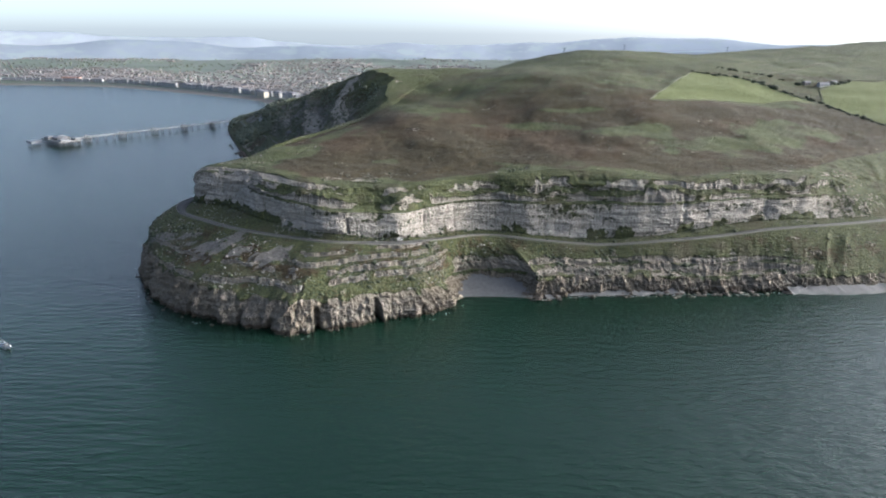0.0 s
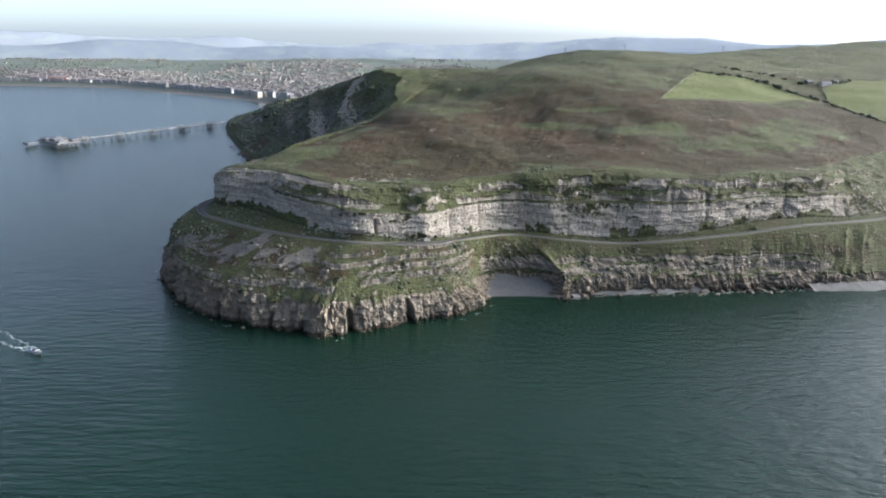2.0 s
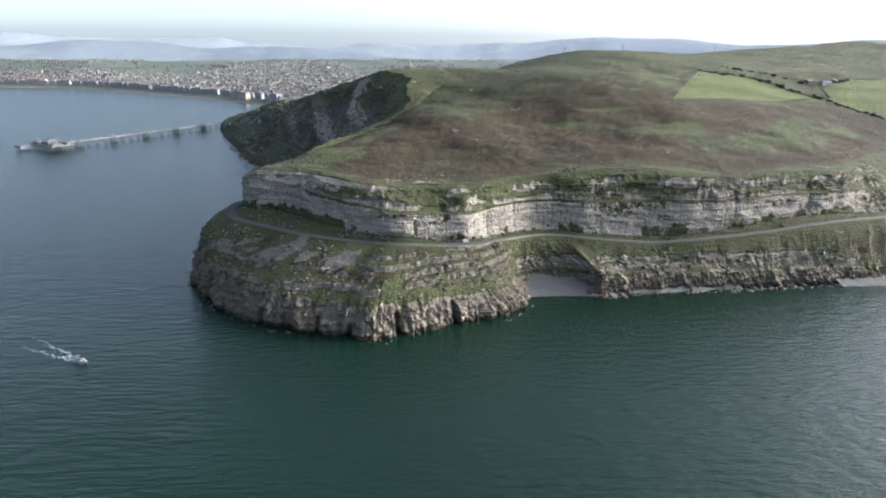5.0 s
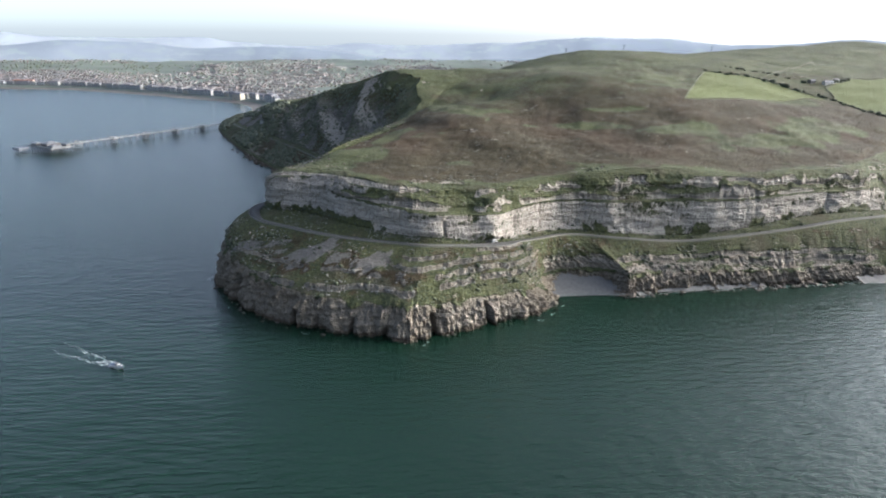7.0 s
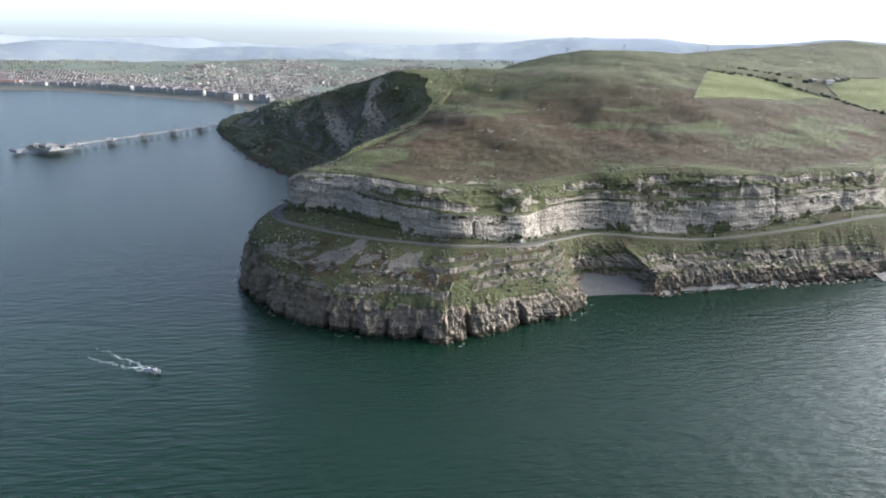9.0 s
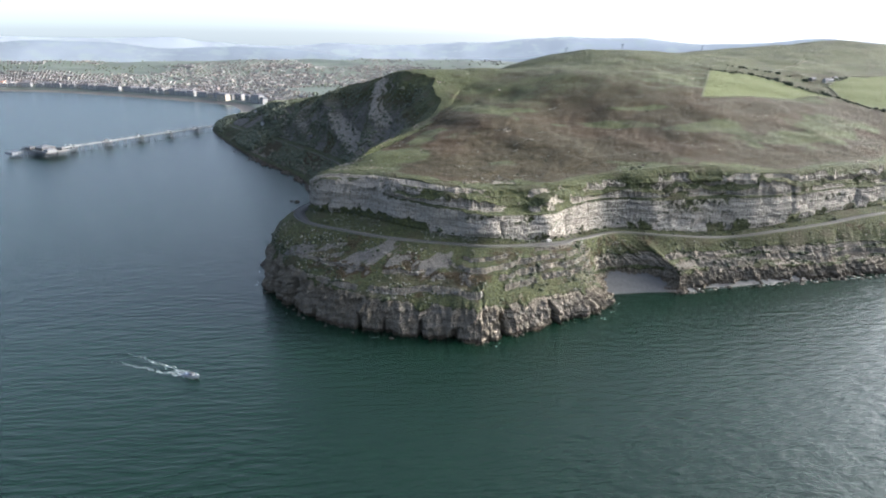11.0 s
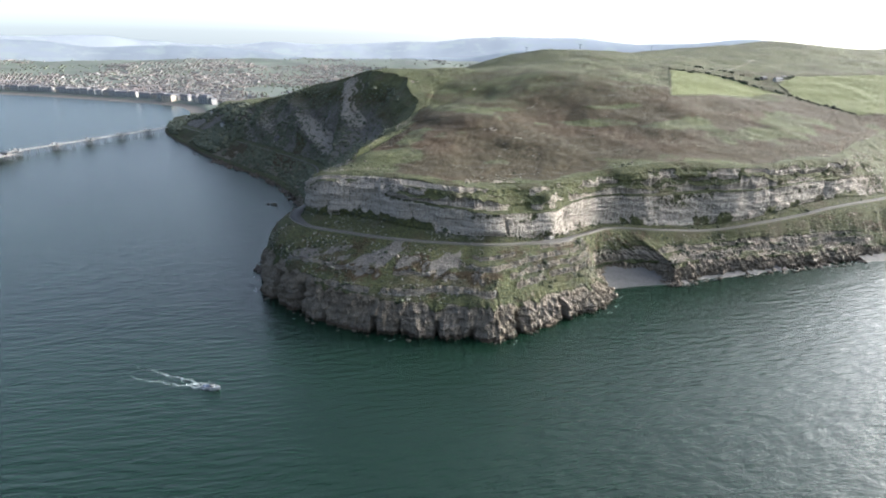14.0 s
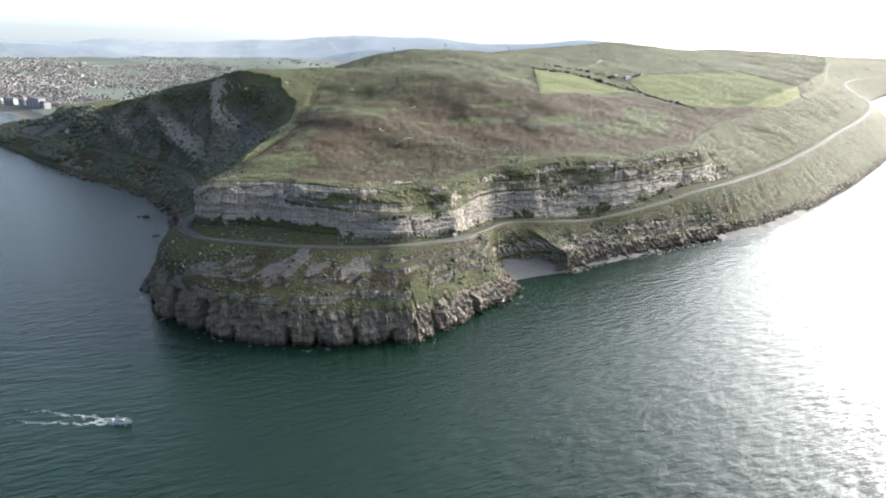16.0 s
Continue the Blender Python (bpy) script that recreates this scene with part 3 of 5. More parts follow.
def bump(tree, bsdf, height, strength, distance, below=None):
    b = node(tree, "ShaderNodeBump", Strength=strength, Distance=distance)
    tree.links.new(height, b.inputs["Height"])
    if below:
        tree.links.new(below, b.inputs["Normal"])
    tree.links.new(b.outputs[0], bsdf.inputs["Normal"])
    return b.outputs[0]


def attribute(tree, name):
    a = tree.nodes.new("ShaderNodeAttribute")
    a.attribute_name = name
    return a.outputs["Fac"]


def land_material():
    m, t, b = material("limestone_and_turf")
    n_big, n_mid, n_fine = noise_of(t, 0.012, 5), noise_of(t, 0.07, 5), noise_of(t, 0.5, 5)
    grass = mix(t, ramp(t, n_mid, [(0.35, (0, 0, 0)), (0.65, (1, 1, 1))]), (0.0215, 0.0280, 0.0142), (0.0380, 0.0440, 0.0195))
    grass = mix(t, ramp(t, n_fine, [(0.42, (0, 0, 0)), (0.7, (1, 1, 1))]), grass, (0.0637, 0.0650, 0.0240))
    grass = mix(t, ramp(t, noise_of(t, 0.035, 5), [(0.52, (0, 0, 0)), (0.68, (0.75, 0.75, 0.75))]), grass, (0.0442, 0.0370, 0.0240))
    heath = mix(t, ramp(t, n_mid, [(0.38, (0, 0, 0)), (0.62, (1, 1, 1))]), (0.0215, 0.0165, 0.0082), (0.0335, 0.0245, 0.0115))
    heath = mix(t, ramp(t, n_fine, [(0.46, (0, 0, 0)), (0.62, (1, 1, 1))]), heath, (0.0385, 0.0315, 0.0138))
    heath = mix(t, ramp(t, noise_of(t, 0.28, 4), [(0.40, (0.8, 0.8, 0.8)), (0.5, (0, 0, 0))]), heath, (0.0189, 0.0167, 0.0080))
    heath = mix(t, ramp(t, n_big, [(0.48, (0, 0, 0)), (0.64, (0.7, 0.7, 0.7))]), heath, (0.0378, 0.0231, 0.0110))
    strata = noise_of(t, 0.55, 4, (0.08, 0.08, 1.0))
    joints = noise_of(t, 0.62, 5, (1, 1, 0.14), 0.6)
    pale = attribute(t, "pale")
    rock = mix(t, pale, (0.080, 0.069, 0.054), (0.28, 0.258, 0.226))
    rock = mix(t, ramp(t, strata, [(0.32, (0.8, 0.8, 0.8)), (0.43, (0, 0, 0))]), rock, (0.15, 0.142, 0.130))
    rock = mix(t, ramp(t, joints, [(0.36, (0.7, 0.7, 0.7)), (0.48, (0, 0, 0))]), rock, (0.060, 0.054, 0.046))
    ribs = noise_of(t, 1.0, 5, (1, 1, 0.2), 0.65)
    rock = mix(t, ramp(t, ribs, [(0.53, (0, 0, 0)), (0.66, (0.6, 0.6, 0.6))]), rock, (0.22, 0.2, 0.17))
    rock = mix(t, math_of(t, "MULTIPLY", n_mid, math_of(t, "SUBTRACT", 0.62, math_of(t, "MULTIPLY", pale, 0.5))), rock, (0.160, 0.129, 0.091))
    chips = noise_of(t, 1.7, 4, (1, 1, 0.35), 0.6)
    rock = mix(t, ramp(t, chips, [(0.36, (0.5, 0.5, 0.5)), (0.47, (0, 0, 0))]), rock, (0.062, 0.056, 0.048))
    scree = mix(t, n_fine, (0.058, 0.053, 0.048), (0.122, 0.113, 0.104))
    edge_noise = math_of(t, "MULTIPLY", math_of(t, "SUBTRACT", noise_of(t, 0.25, 6), 0.5), 1.5)

    def mask(name, lo=0.42, hi=0.6):
        v = math_of(t, "ADD", attribute(t, name), edge_noise)
        return ramp(t, v, [(lo, (0, 0, 0)), (hi, (1, 1, 1))])
    col = mix(t, mask("heath", 0.42, 0.66), grass, heath)
    col = mix(t, attribute(t, "lush"), col, mix(t, n_mid, (0.066, 0.078, 0.026), (0.085, 0.095, 0.032)))
    col = mix(t, mask("scree", 0.4, 0.85), col, scree)
    bare = mask("rock")
    col = mix(t, bare, col, rock)
    geo = t.nodes.new("ShaderNodeNewGeometry")
    sep = t.nodes.new("ShaderNodeSeparateXYZ")
    t.links.new(geo.outputs["Position"], sep.inputs[0])
    tide = math_of(t, "ADD", sep.outputs["Z"], math_of(t, "MULTIPLY", n_fine, 3.0))
    col = mix(t, ramp(t, math_of(t, "DIVIDE", tide, 10.0), [(0.3, (1, 1, 1)), (0.52, (0, 0, 0))]), col, (0.045, 0.034, 0.024))
    t.links.new(col, b.inputs["Base Color"])
    b.inputs["Roughness"].default_value = 0.95
    b.inputs["Specular IOR Level"].default_value = 0.2
    h = math_of(t, "ADD", math_of(t, "MULTIPLY", n_fine, 1.0), math_of(t, "ADD", math_of(t, "MULTIPLY", strata, 0.8), math_of(t, "ADD", math_of(t, "MULTIPLY", joints, 1.0), math_of(t, "MULTIPLY", chips, 0.4))))
    h = math_of(t, "MULTIPLY", h, math_of(t, "ADD", math_of(t, "MULTIPLY", bare, 0.5), 0.5))
    bump(t, b, h, 1.0, 2.2)
    return m


def plain(name, colour, rough=0.7, metal=0.0, vary=0.25, scale=1.0, island=False):
    m, t, b = material(name)
    n = noise_of(t, scale, 5)
    dark = tuple(c * (1 - vary) for c in colour)
    light = tuple(min(1, c * (1 + vary)) for c in colour)
    t.links.new(mix(t, n, dark, light), b.inputs["Base Color"])
    b.inputs["Roughness"].default_value, b.inputs["Metallic"].default_value = rough, metal
    return m


def sea_material():
    m, t, b = material("sea_water")
    deep = mix(t, ramp(t, noise_of(t, 0.004, 4), [(0.35, (0, 0, 0)), (0.65, (1, 1, 1))]), (0.0034, 0.0132, 0.0074), (0.0050, 0.0168, 0.0096))
    t.links.new(deep, b.inputs["Base Color"])
    b.inputs["Roughness"].default_value = 0.2
    b.inputs["IOR"].default_value = 1.33
    swell = noise_of(t, 0.23, 3, (0.3, 1.0, 1.0), 0.55)
    chop = noise_of(t, 0.8, 4, (0.6, 1.0, 1.0), 0.6)
    roll = bump(t, b, noise_of(t, 0.055, 2, (0.45, 1.0, 1.0)), 0.2, 4.0)
    first = bump(t, b, swell, 0.7, 1.7, roll)
    bump(t, b, chop, 0.4, 0.5, first)
    return m


LAND, SEA = land_material(), sea_material()
ASPHALT = plain("asphalt", (0.034, 0.032, 0.030), 0.85, 0, 0.2, 0.8)
WALL_STONE = plain("limestone_wall", (0.10, 0.095, 0.086), 0.9, 0, 0.3, 1.2)
SHINGLE = plain("shingle", (0.08, 0.077, 0.075), 0.9, 0, 0.5, 0.4)
SAND = plain("beach_sand", (0.085, 0.075, 0.064), 0.9, 0, 0.2, 0.05)
FOAM = plain("foam", (0.34, 0.36, 0.36), 0.6, 0, 0.1, 0.8)

# ---- sea and headland ----


def part(name, bm, mat, parent=None, label=""):
    me = bpy.data.meshes.new(name)
    bm.to_mesh(me)
    bm.free()
    me.materials.append(mat)
    ob = new(name, me)
    if parent:
        ob.parent = parent
    if label:
        ob["label"] = label
    return ob


head_mesh = grid_mesh("headland", rows)
values = np.concatenate(masks).astype(np.float32)
for k, key in enumerate(("rock", "heath", "scree", "pale", "lush")):
    head_mesh.attributes.new(key, "FLOAT", "POINT").data.foreach_set("value", np.ascontiguousarray(values[:, k]))
cell = np.array([m[:, 0] for m in masks])[:-1, :-1].ravel()
head_mesh.polygons.foreach_set("use_smooth", cell < 0.5)
head_mesh.materials.append(LAND)
tagged(new("ground", head_mesh), "limestone headland of stepped cliffs, turf and brown heather moor", "headland", kind="structure")

bm = bmesh.new()
bmesh.ops.create_grid(bm, x_segments=40, y_segments=40, size=9000)
tagged(part("water", bm, SEA), "calm dark green sea with small waves", "sea", kind="structure")

road_rows = [flat(road[:, :2] + road_out * (k * (1 - 0.55 * step(13.9, 14.4, U)) - w * lay_by + o * pull_in)[:, None], road[:, 2] + h) for k, h, w, o in ((2.7, -0.6, 0, 1), (2.7, 0.12, 0, 1), (0, 0.2, 0.5, 0), (-3.0, 0.12, 1, 0), (-3.0, -0.6, 1, 0))]
road_mesh = grid_mesh("road", road_rows)
road_mesh.materials.append(ASPHALT)
tagged(new("road", road_mesh), "narrow grey asphalt road cut along the cliff", "road", kind="structure")

# ---- shore: coves, shingle, surf ----


def ribbon(name, mat, u0, u1, offsets, label, category, wob=0.0, kind="structure"):
    """A strip along the coast: offsets are (metres seaward, height)."""
    keep = np.where((U >= u0) & (U <= u1))[0]
    layers = []
    for k, (out, h) in enumerate(offsets):
        w = fbm(arc[keep] / 12, k * 0.7, 0, 3, 301) * wob
        layers.append(np.c_[coast[keep] + way_out[keep] * (out + w)[:, None] if wob else coast[keep] + way_out[keep] * out, np.full(len(keep), float(h)) + fbm(arc[keep] / 3, out, 0, 3, 303) * 0.25])
    me = grid_mesh(name, layers)
    me.materials.append(mat)
    me.polygons.foreach_set("use_smooth", np.ones(len(me.polygons), bool))
    return tagged(new(name, me), label, category, kind=kind)


cove = [np.c_[np.linspace(4, 76, 40), np.full(40, 505 + 42 * v) + (1 - v) * 3 * np.sin(np.linspace(0, 3, 40)), np.full(40, -1.2 + 14.0 * v) + fbm(np.linspace(0, 9, 40), v * 6, 0, 3, 305) * 0.3] for v in np.linspace(0, 1, 26)]
cove_mesh = grid_mesh("beach", cove)
cove_mesh.materials.append(SHINGLE)
tagged(new("beach", cove_mesh), "grey shingle beach in a small cove", "beach", kind="structure")
ribbon("beach", SHINGLE, 1.3, 2.9, ((13, -1), (9, 0.4), (3, 1.6), (-3, 3.5)), "pale shingle bank below a grassy slope", "beach", 5)
ribbon("beach", SHINGLE, 3.9, 6.3, ((5, -1), (2.5, 0.3), (-1, 1.2), (-4, 2.5)), "strip of pale shingle under the dark cliff", "beach", 4)


def facets(n, seed, squash=0.75):
    """A rough boulder: an octahedron split once and pushed about. Returns points and triangles."""
    rng = np.random.default_rng(seed)
    p = [np.array(v, float) for v in ((1, 0, 0), (-1, 0, 0), (0, 1, 0), (0, -1, 0), (0, 0, 1), (0, 0, -1))]
    tri = [(0, 2, 4), (2, 1, 4), (1, 3, 4), (3, 0, 4), (2, 0, 5), (1, 2, 5), (3, 1, 5), (0, 3, 5)]
    for _ in range(n):
        made, out = {}, []

        def mid(a, b):
            key = (min(a, b), max(a, b))
            if key not in made:
                m = p[a] + p[b]
                p.append(m / np.linalg.norm(m))
                made[key] = len(p) - 1
            return made[key]
        for a, b, c in tri:
            ab, bc, ca = mid(a, b), mid(b, c), mid(c, a)
            out += [(a, ab, ca), (ab, b, bc), (ca, bc, c), (ab, bc, ca)]
        tri = out
    q = np.array(p)
    q = q * (1 + rng.uniform(-0.28, 0.22, (len(q), 1)))
    q[:, 2] *= squash
    return q, np.array(tri)


def strew(name, mat, spots, sizes, label, category, level=1, squash=0.75, sink=0.25, smooth=False, seed=1):
    """Many small lumps joined into one object."""
    rng = np.random.default_rng(seed)
    kinds = [facets(level, seed + k, squash) for k in range(6)]
    verts, faces, at = [], [], 0
    for p, s in zip(spots, sizes):
        q, tri = kinds[rng.integers(6)]
        a = rng.uniform(0, 6.28)
        c, d = math.cos(a), math.sin(a)
        w = q * (s * rng.uniform(0.7, 1.3, 3))
        w = np.c_[w[:, 0] * c - w[:, 1] * d, w[:, 0] * d + w[:, 1] * c, w[:, 2]] + p + np.array([0, 0, s * squash * (1 - 2 * sink) * 0.5])
        verts.append(w)
        faces.append(tri + at)
        at += len(q)
    me = bpy.data.meshes.new(name)
    me.from_pydata(np.concatenate(verts).tolist(), [], np.concatenate(faces).tolist())
    me.materials.append(mat)
    if smooth:
        me.polygons.foreach_set("use_smooth", np.ones(len(me.polygons), bool))
    return tagged(new(name, me), label, category, kind="stuff")


def on_rows(first, last, u0, u1, count, seed, accept=None):
    """Random places on the headland's surface between two of its rows and two stations."""
    rng = np.random.default_rng(seed)
    cols = np.where((U >= u0) & (U <= u1))[0]
    out = []
    while len(out) < count:
        r, c = rng.integers(first, last), rng.choice(cols[:-1])
        f, g = rng.random(2)
        p = rows[r][c] * (1 - f) * (1 - g) + rows[r + 1][c] * f * (1 - g) + rows[r][c + 1] * (1 - f) * g + rows[r + 1][c + 1] * f * g
        if accept is None or accept(p, rng):
            out.append(p)
    return np.array(out)


R_LOW = LOW + 1
R_SLOPE = R_LOW + SLOPE
R_BANK = R_SLOPE + 4 + BANK
R_CLIFF = R_BANK + CLIFF + 1
rock_mask = np.array([m[:, 0] for m in masks])
STONE = plain("weathered_limestone", (0.13, 0.122, 0.108), 0.95, 0, 0.45, 0.6)
BROWN_STONE = plain("weedy_rock", (0.045, 0.034, 0.024), 0.85, 0, 0.5, 0.5)
GORSE = plain("gorse", (0.022, 0.029, 0.012), 0.9, 0, 0.5, 0.6)
rng = np.random.default_rng(4)
clump = lambda p, r: grain(p[0] / 16, p[1] / 16, 0, 311) + 0.25 > r.random()
spots = np.concatenate([on_rows(R_LOW, R_SLOPE - 4, 7.7, 13.4, 800, 5, clump), on_rows(R_SLOPE + 4, R_BANK, 7.7, 13.8, 260, 6, clump), on_rows(R_LOW, R_SLOPE - 6, 2.5, 7.6, 160, 7, clump)])
strew("scattered_boulders", STONE, spots, rng.gamma(2.0, 0.17, len(spots)) + 0.2, "pale limestone boulders strewn over the grass slope", "boulders")
rs, cs = np.where(rock_mask[R_LOW + 3:R_SLOPE - 6] > 0.62)
ok = (U[cs] > 7.6) & (U[cs] < 12.8)
rs, cs = rs[ok] + R_LOW + 3, cs[ok]
pick = rng.choice(len(rs), 520, replace=False)
spots = np.array([rows[r][c] for r, c in zip(rs[pick], cs[pick])]) + rng.normal(0, 0.4, (520, 3)) * (1, 1, 0)
strew("ledge_rocks", STONE, spots, rng.gamma(2.0, 0.25, 520) + 0.25, "rounded grey limestone blocks along the broken ledges", "rocks", squash=0.65, sink=0.6, seed=15)
spots = np.concatenate([on_rows(R_CLIFF, R_CLIFF + 45, 2.6, 14, 150, 8, clump), on_rows(R_CLIFF + 30, R_CLIFF + 80, 5, 15, 160, 9, clump), on_rows(R_CLIFF - 5, R_CLIFF + 34, 13.2, 14.9, 150, 14, clump)])
strew("moor_boulders", STONE, spots, rng.gamma(2.0, 0.16, len(spots)) + 0.18, "pale limestone boulders lying in the heather", "boulders", seed=3)
spots = np.concatenate([on_rows(R_LOW, R_SLOPE - 3, 2.4, 14.5, 800, 10, clump), on_rows(R_SLOPE + 4, R_BANK + 6, 2.4, 14.5, 320, 11), on_rows(R_CLIFF, R_CLIFF + 70, 2, 15, 60, 12, clump)])
strew("gorse_bushes", GORSE, spots, rng.gamma(2.5, 0.25, len(spots)) + 0.3, "dark green gorse bushes on the slopes", "bushes", seed=5, smooth=True)
keep = rng.choice(np.where((U > 2.0) & (U < 6.6))[0], 260)
spots = np.c_[coast[keep] + way_out[keep] * rng.uniform(-4, 9, (260, 1)), rng.uniform(-0.7, 0.3, 260)]
keep = rng.choice(np.where((U > 6.35) & (U < 6.7))[0], 60)
spots = np.concatenate([spots, np.c_[coast[keep] + way_out[keep] * rng.uniform(-6, 9, (60, 1)), rng.uniform(0, 1.5, 60)]])
strew("shore_rocks", BROWN_STONE, spots, rng.gamma(2.2, 0.45, len(spots)) + 0.35, "brown weed-covered rocks along the waterline", "rocks", squash=0.5, seed=7)
keep = rng.choice(np.where((U > 13.6) & (U < 17.5))[0], 420)
spots = np.c_[coast[keep] + way_out[keep] * rng.uniform(-6, 7, (420, 1)), rng.uniform(-0.5, 2.0, 420)]
strew("shore_rocks", BROWN_STONE, spots, rng.gamma(2.4, 0.6, len(spots)) + 0.4, "reddish brown boulders along the sheltered shore", "rocks", seed=8)
keep = rng.choice(np.where((U > 7.8) & (U < 13.6))[0], 80)
spots = np.c_[coast[keep] + way_out[keep] * rng.uniform(-3, 3, (80, 1)) + way_out[keep] * (buttress * low_crag)[keep][:, None] * 0.8, rng.uniform(-1.2, -0.2, 80)]
strew("cliff_foot_rocks", BROWN_STONE, spots, rng.gamma(2.2, 0.35, len(spots)) + 0.3, "dark wet rocks at the foot of the sea cliff", "rocks", seed=9)


BUFF_STONE = plain("buff_limestone", (0.12, 0.098, 0.072), 0.9, 0, 0.45, 0.7)
keep = rng.choice(np.where((U > 7.48) & (U < 7.95))[0], 46)
spots = np.c_[coast[keep] + way_out[keep] * rng.uniform(-7, 1.5, (46, 1)), rng.uniform(-0.5, 3.5, 46)]
strew("point_boulders", BUFF_STONE, spots, rng.gamma(2.5, 0.7, 46) + 0.8, "large buff limestone boulders at the tip beside the cove", "boulders", level=2, squash=0.85, seed=10)


def surf(name, u0, u1, density, label, seed):
    """Broken white water along the shore."""
    r = np.random.default_rng(seed)
    keep = np.where((U >= u0) & (U <= u1))[0]
    bm = bmesh.new()
    for i in keep[::2]:
        if grain(arc[i] / 7, seed, 0, 321) + 0.4 * r.random() < density:
            continue
        c = coast[i] + way_out[i] * (r.uniform(3, 7) + buttress[i] * low_crag[i])
        along = np.array([-way_out[i][1], way_out[i][0]])
        n, ring = 7, []
        for k in range(n):
            a = 6.283 * k / n
            q = c + along * math.cos(a) * r.uniform(0.4, 1.6) + way_out[i] * math.sin(a) * r.uniform(0.12, 0.45)
            ring.append(bm.verts.new((q[0], q[1], 0.07 + 0.02 * r.random())))
        bm.faces.new(ring)
    return tagged(part(name, bm, FOAM), label, "surf", kind="stuff")


surf("surf", 7.8, 13.6, 0.86, "thin white surf at the foot of the sea cliff", 3)
surf("surf", 1.5, 6.6, 0.3, "white surf breaking on the rocky shore", 4)
bm = bmesh.new()
edge_pts = [(x, 514.5 + 1.5 * math.sin(x / 9) + 0.6 * math.sin(x / 2.3)) for x in np.linspace(14, 70, 57)]
front = [bm.verts.new((x, y - 0.25 - 0.35 * math.sin(x * 1.7) ** 2, 0.12)) for x, y in edge_pts]
back = [bm.verts.new((x, y + 0.2 + 0.35 * math.sin(x * 1.1) ** 2, 0.2)) for x, y in edge_pts]
for i in range(len(front) - 1):
    bm.faces.new((front[i], front[i + 1], back[i + 1], back[i]))
tagged(part("surf", bm, FOAM), "white line of foam on the shingle beach", "surf", kind="stuff")

# low parapet wall along the seaward side of the road
keep = np.where((U > 1.0) & (U < 13.4))[0]
r0 = road[keep, :2]
o0 = road_out[keep]
layers = [np.c_[r0 + o0 * (k + pull_in[keep])[:, None], road[keep, 2] + h] for k, h in ((2.8, -0.3), (2.8, 0.85), (3.25, 0.85), (3.25, -1.2))]
me = grid_mesh("parapet_wall", layers)
me.materials.append(WALL_STONE)
tagged(new("parapet_wall", me), "low grey stone wall along the seaward road edge", "wall", kind="structure")

# ---- the bay, the town and the far hills ----
BEACH = [(0, -4300, 2300), (1, -2700, 2520), (2, -1815, 2590), (3, -1579, 2585), (4, -1346, 2562), (5, -1053, 2408), (6, -780, 2229), (7, -615, 2101), (8, -548, 1960), (9, -520, 1800), (10, -480, 1640)]
ub = np.linspace(0, 10, 240)
bay = curve(BEACH, ub)
bay_in = outward(bay)
if bay_in[60, 1] < 0:
    bay_in = -bay_in
far_line = np.c_[np.interp(ub, [0, 10], [-4300, 1900]), np.interp(ub, [0, 10], [4300, 4700])]


def plain_height(x, y):
    d = np.hypot(x, y)
    return 5 + 52 * np.clip((d - 2850) / 1250, 0, 1) ** 1.15 + 14 * step(3000, 3500, d) * fbm(x / 300, y / 300, 0, 3, 331)


layers = [np.c_[bay - bay_in * 30, np.full(240, -2.0)], np.c_[bay, np.full(240, 0.2)]]
for k, h in ((38, 3.0), (42, 5.0), (62, 5.2)):
    layers.append(np.c_[bay + bay_in * k, np.full(240, h)])
for v in np.linspace(0, 1, 46)[1:]:
    xy = (bay + bay_in * 62) * (1 - v) + far_line * v
    layers.append(np.c_[xy, plain_height(xy[:, 0], xy[:, 1])])
plain_mesh = grid_mesh("town_ground", layers)


def town_ground_material():
    m, t, b = material("suburban_ground")
    n1, n2 = noise_of(t, 0.004, 5), noise_of(t, 0.03, 5)
    c = mix(t, ramp(t, n1, [(0.4, (0, 0, 0)), (0.6, (1, 1, 1))]), (0.036, 0.052, 0.040), (0.066, 0.085, 0.062))
    c = mix(t, ramp(t, n2, [(0.5, (0, 0, 0)), (0.65, (1, 1, 1))]), c, (0.07, 0.07, 0.068))
    t.links.new(c, b.inputs["Base Color"])
    b.inputs["Roughness"].default_value = 0.9
    return m


plain_mesh.materials.append(town_ground_material())
plain_mesh.materials.append(SAND)
plain_mesh.polygons.foreach_set("material_index", np.repeat([1, 1, 0], [239, 239, 239 * (len(layers) - 3)]).astype(np.int32))
tagged(new("ground", plain_mesh), "low plain of the seaside town behind its beach", "town", kind="structure")


def island_material(name, stops, rough=0.8, fade=0.3):
    """Colours that differ from piece to piece."""
    m, t, b = material(name)
    geo = t.nodes.new("ShaderNodeNewGeometry")
    c = ramp(t, geo.outputs["Random Per Island"], stops)
    c = mix(t, math_of(t, "MULTIPLY", noise_of(t, 0.4, 4), fade), c, (0.16, 0.15, 0.14))
    t.links.new(c, b.inputs["Base Color"])
    b.inputs["Roughness"].default_value = rough
    return m


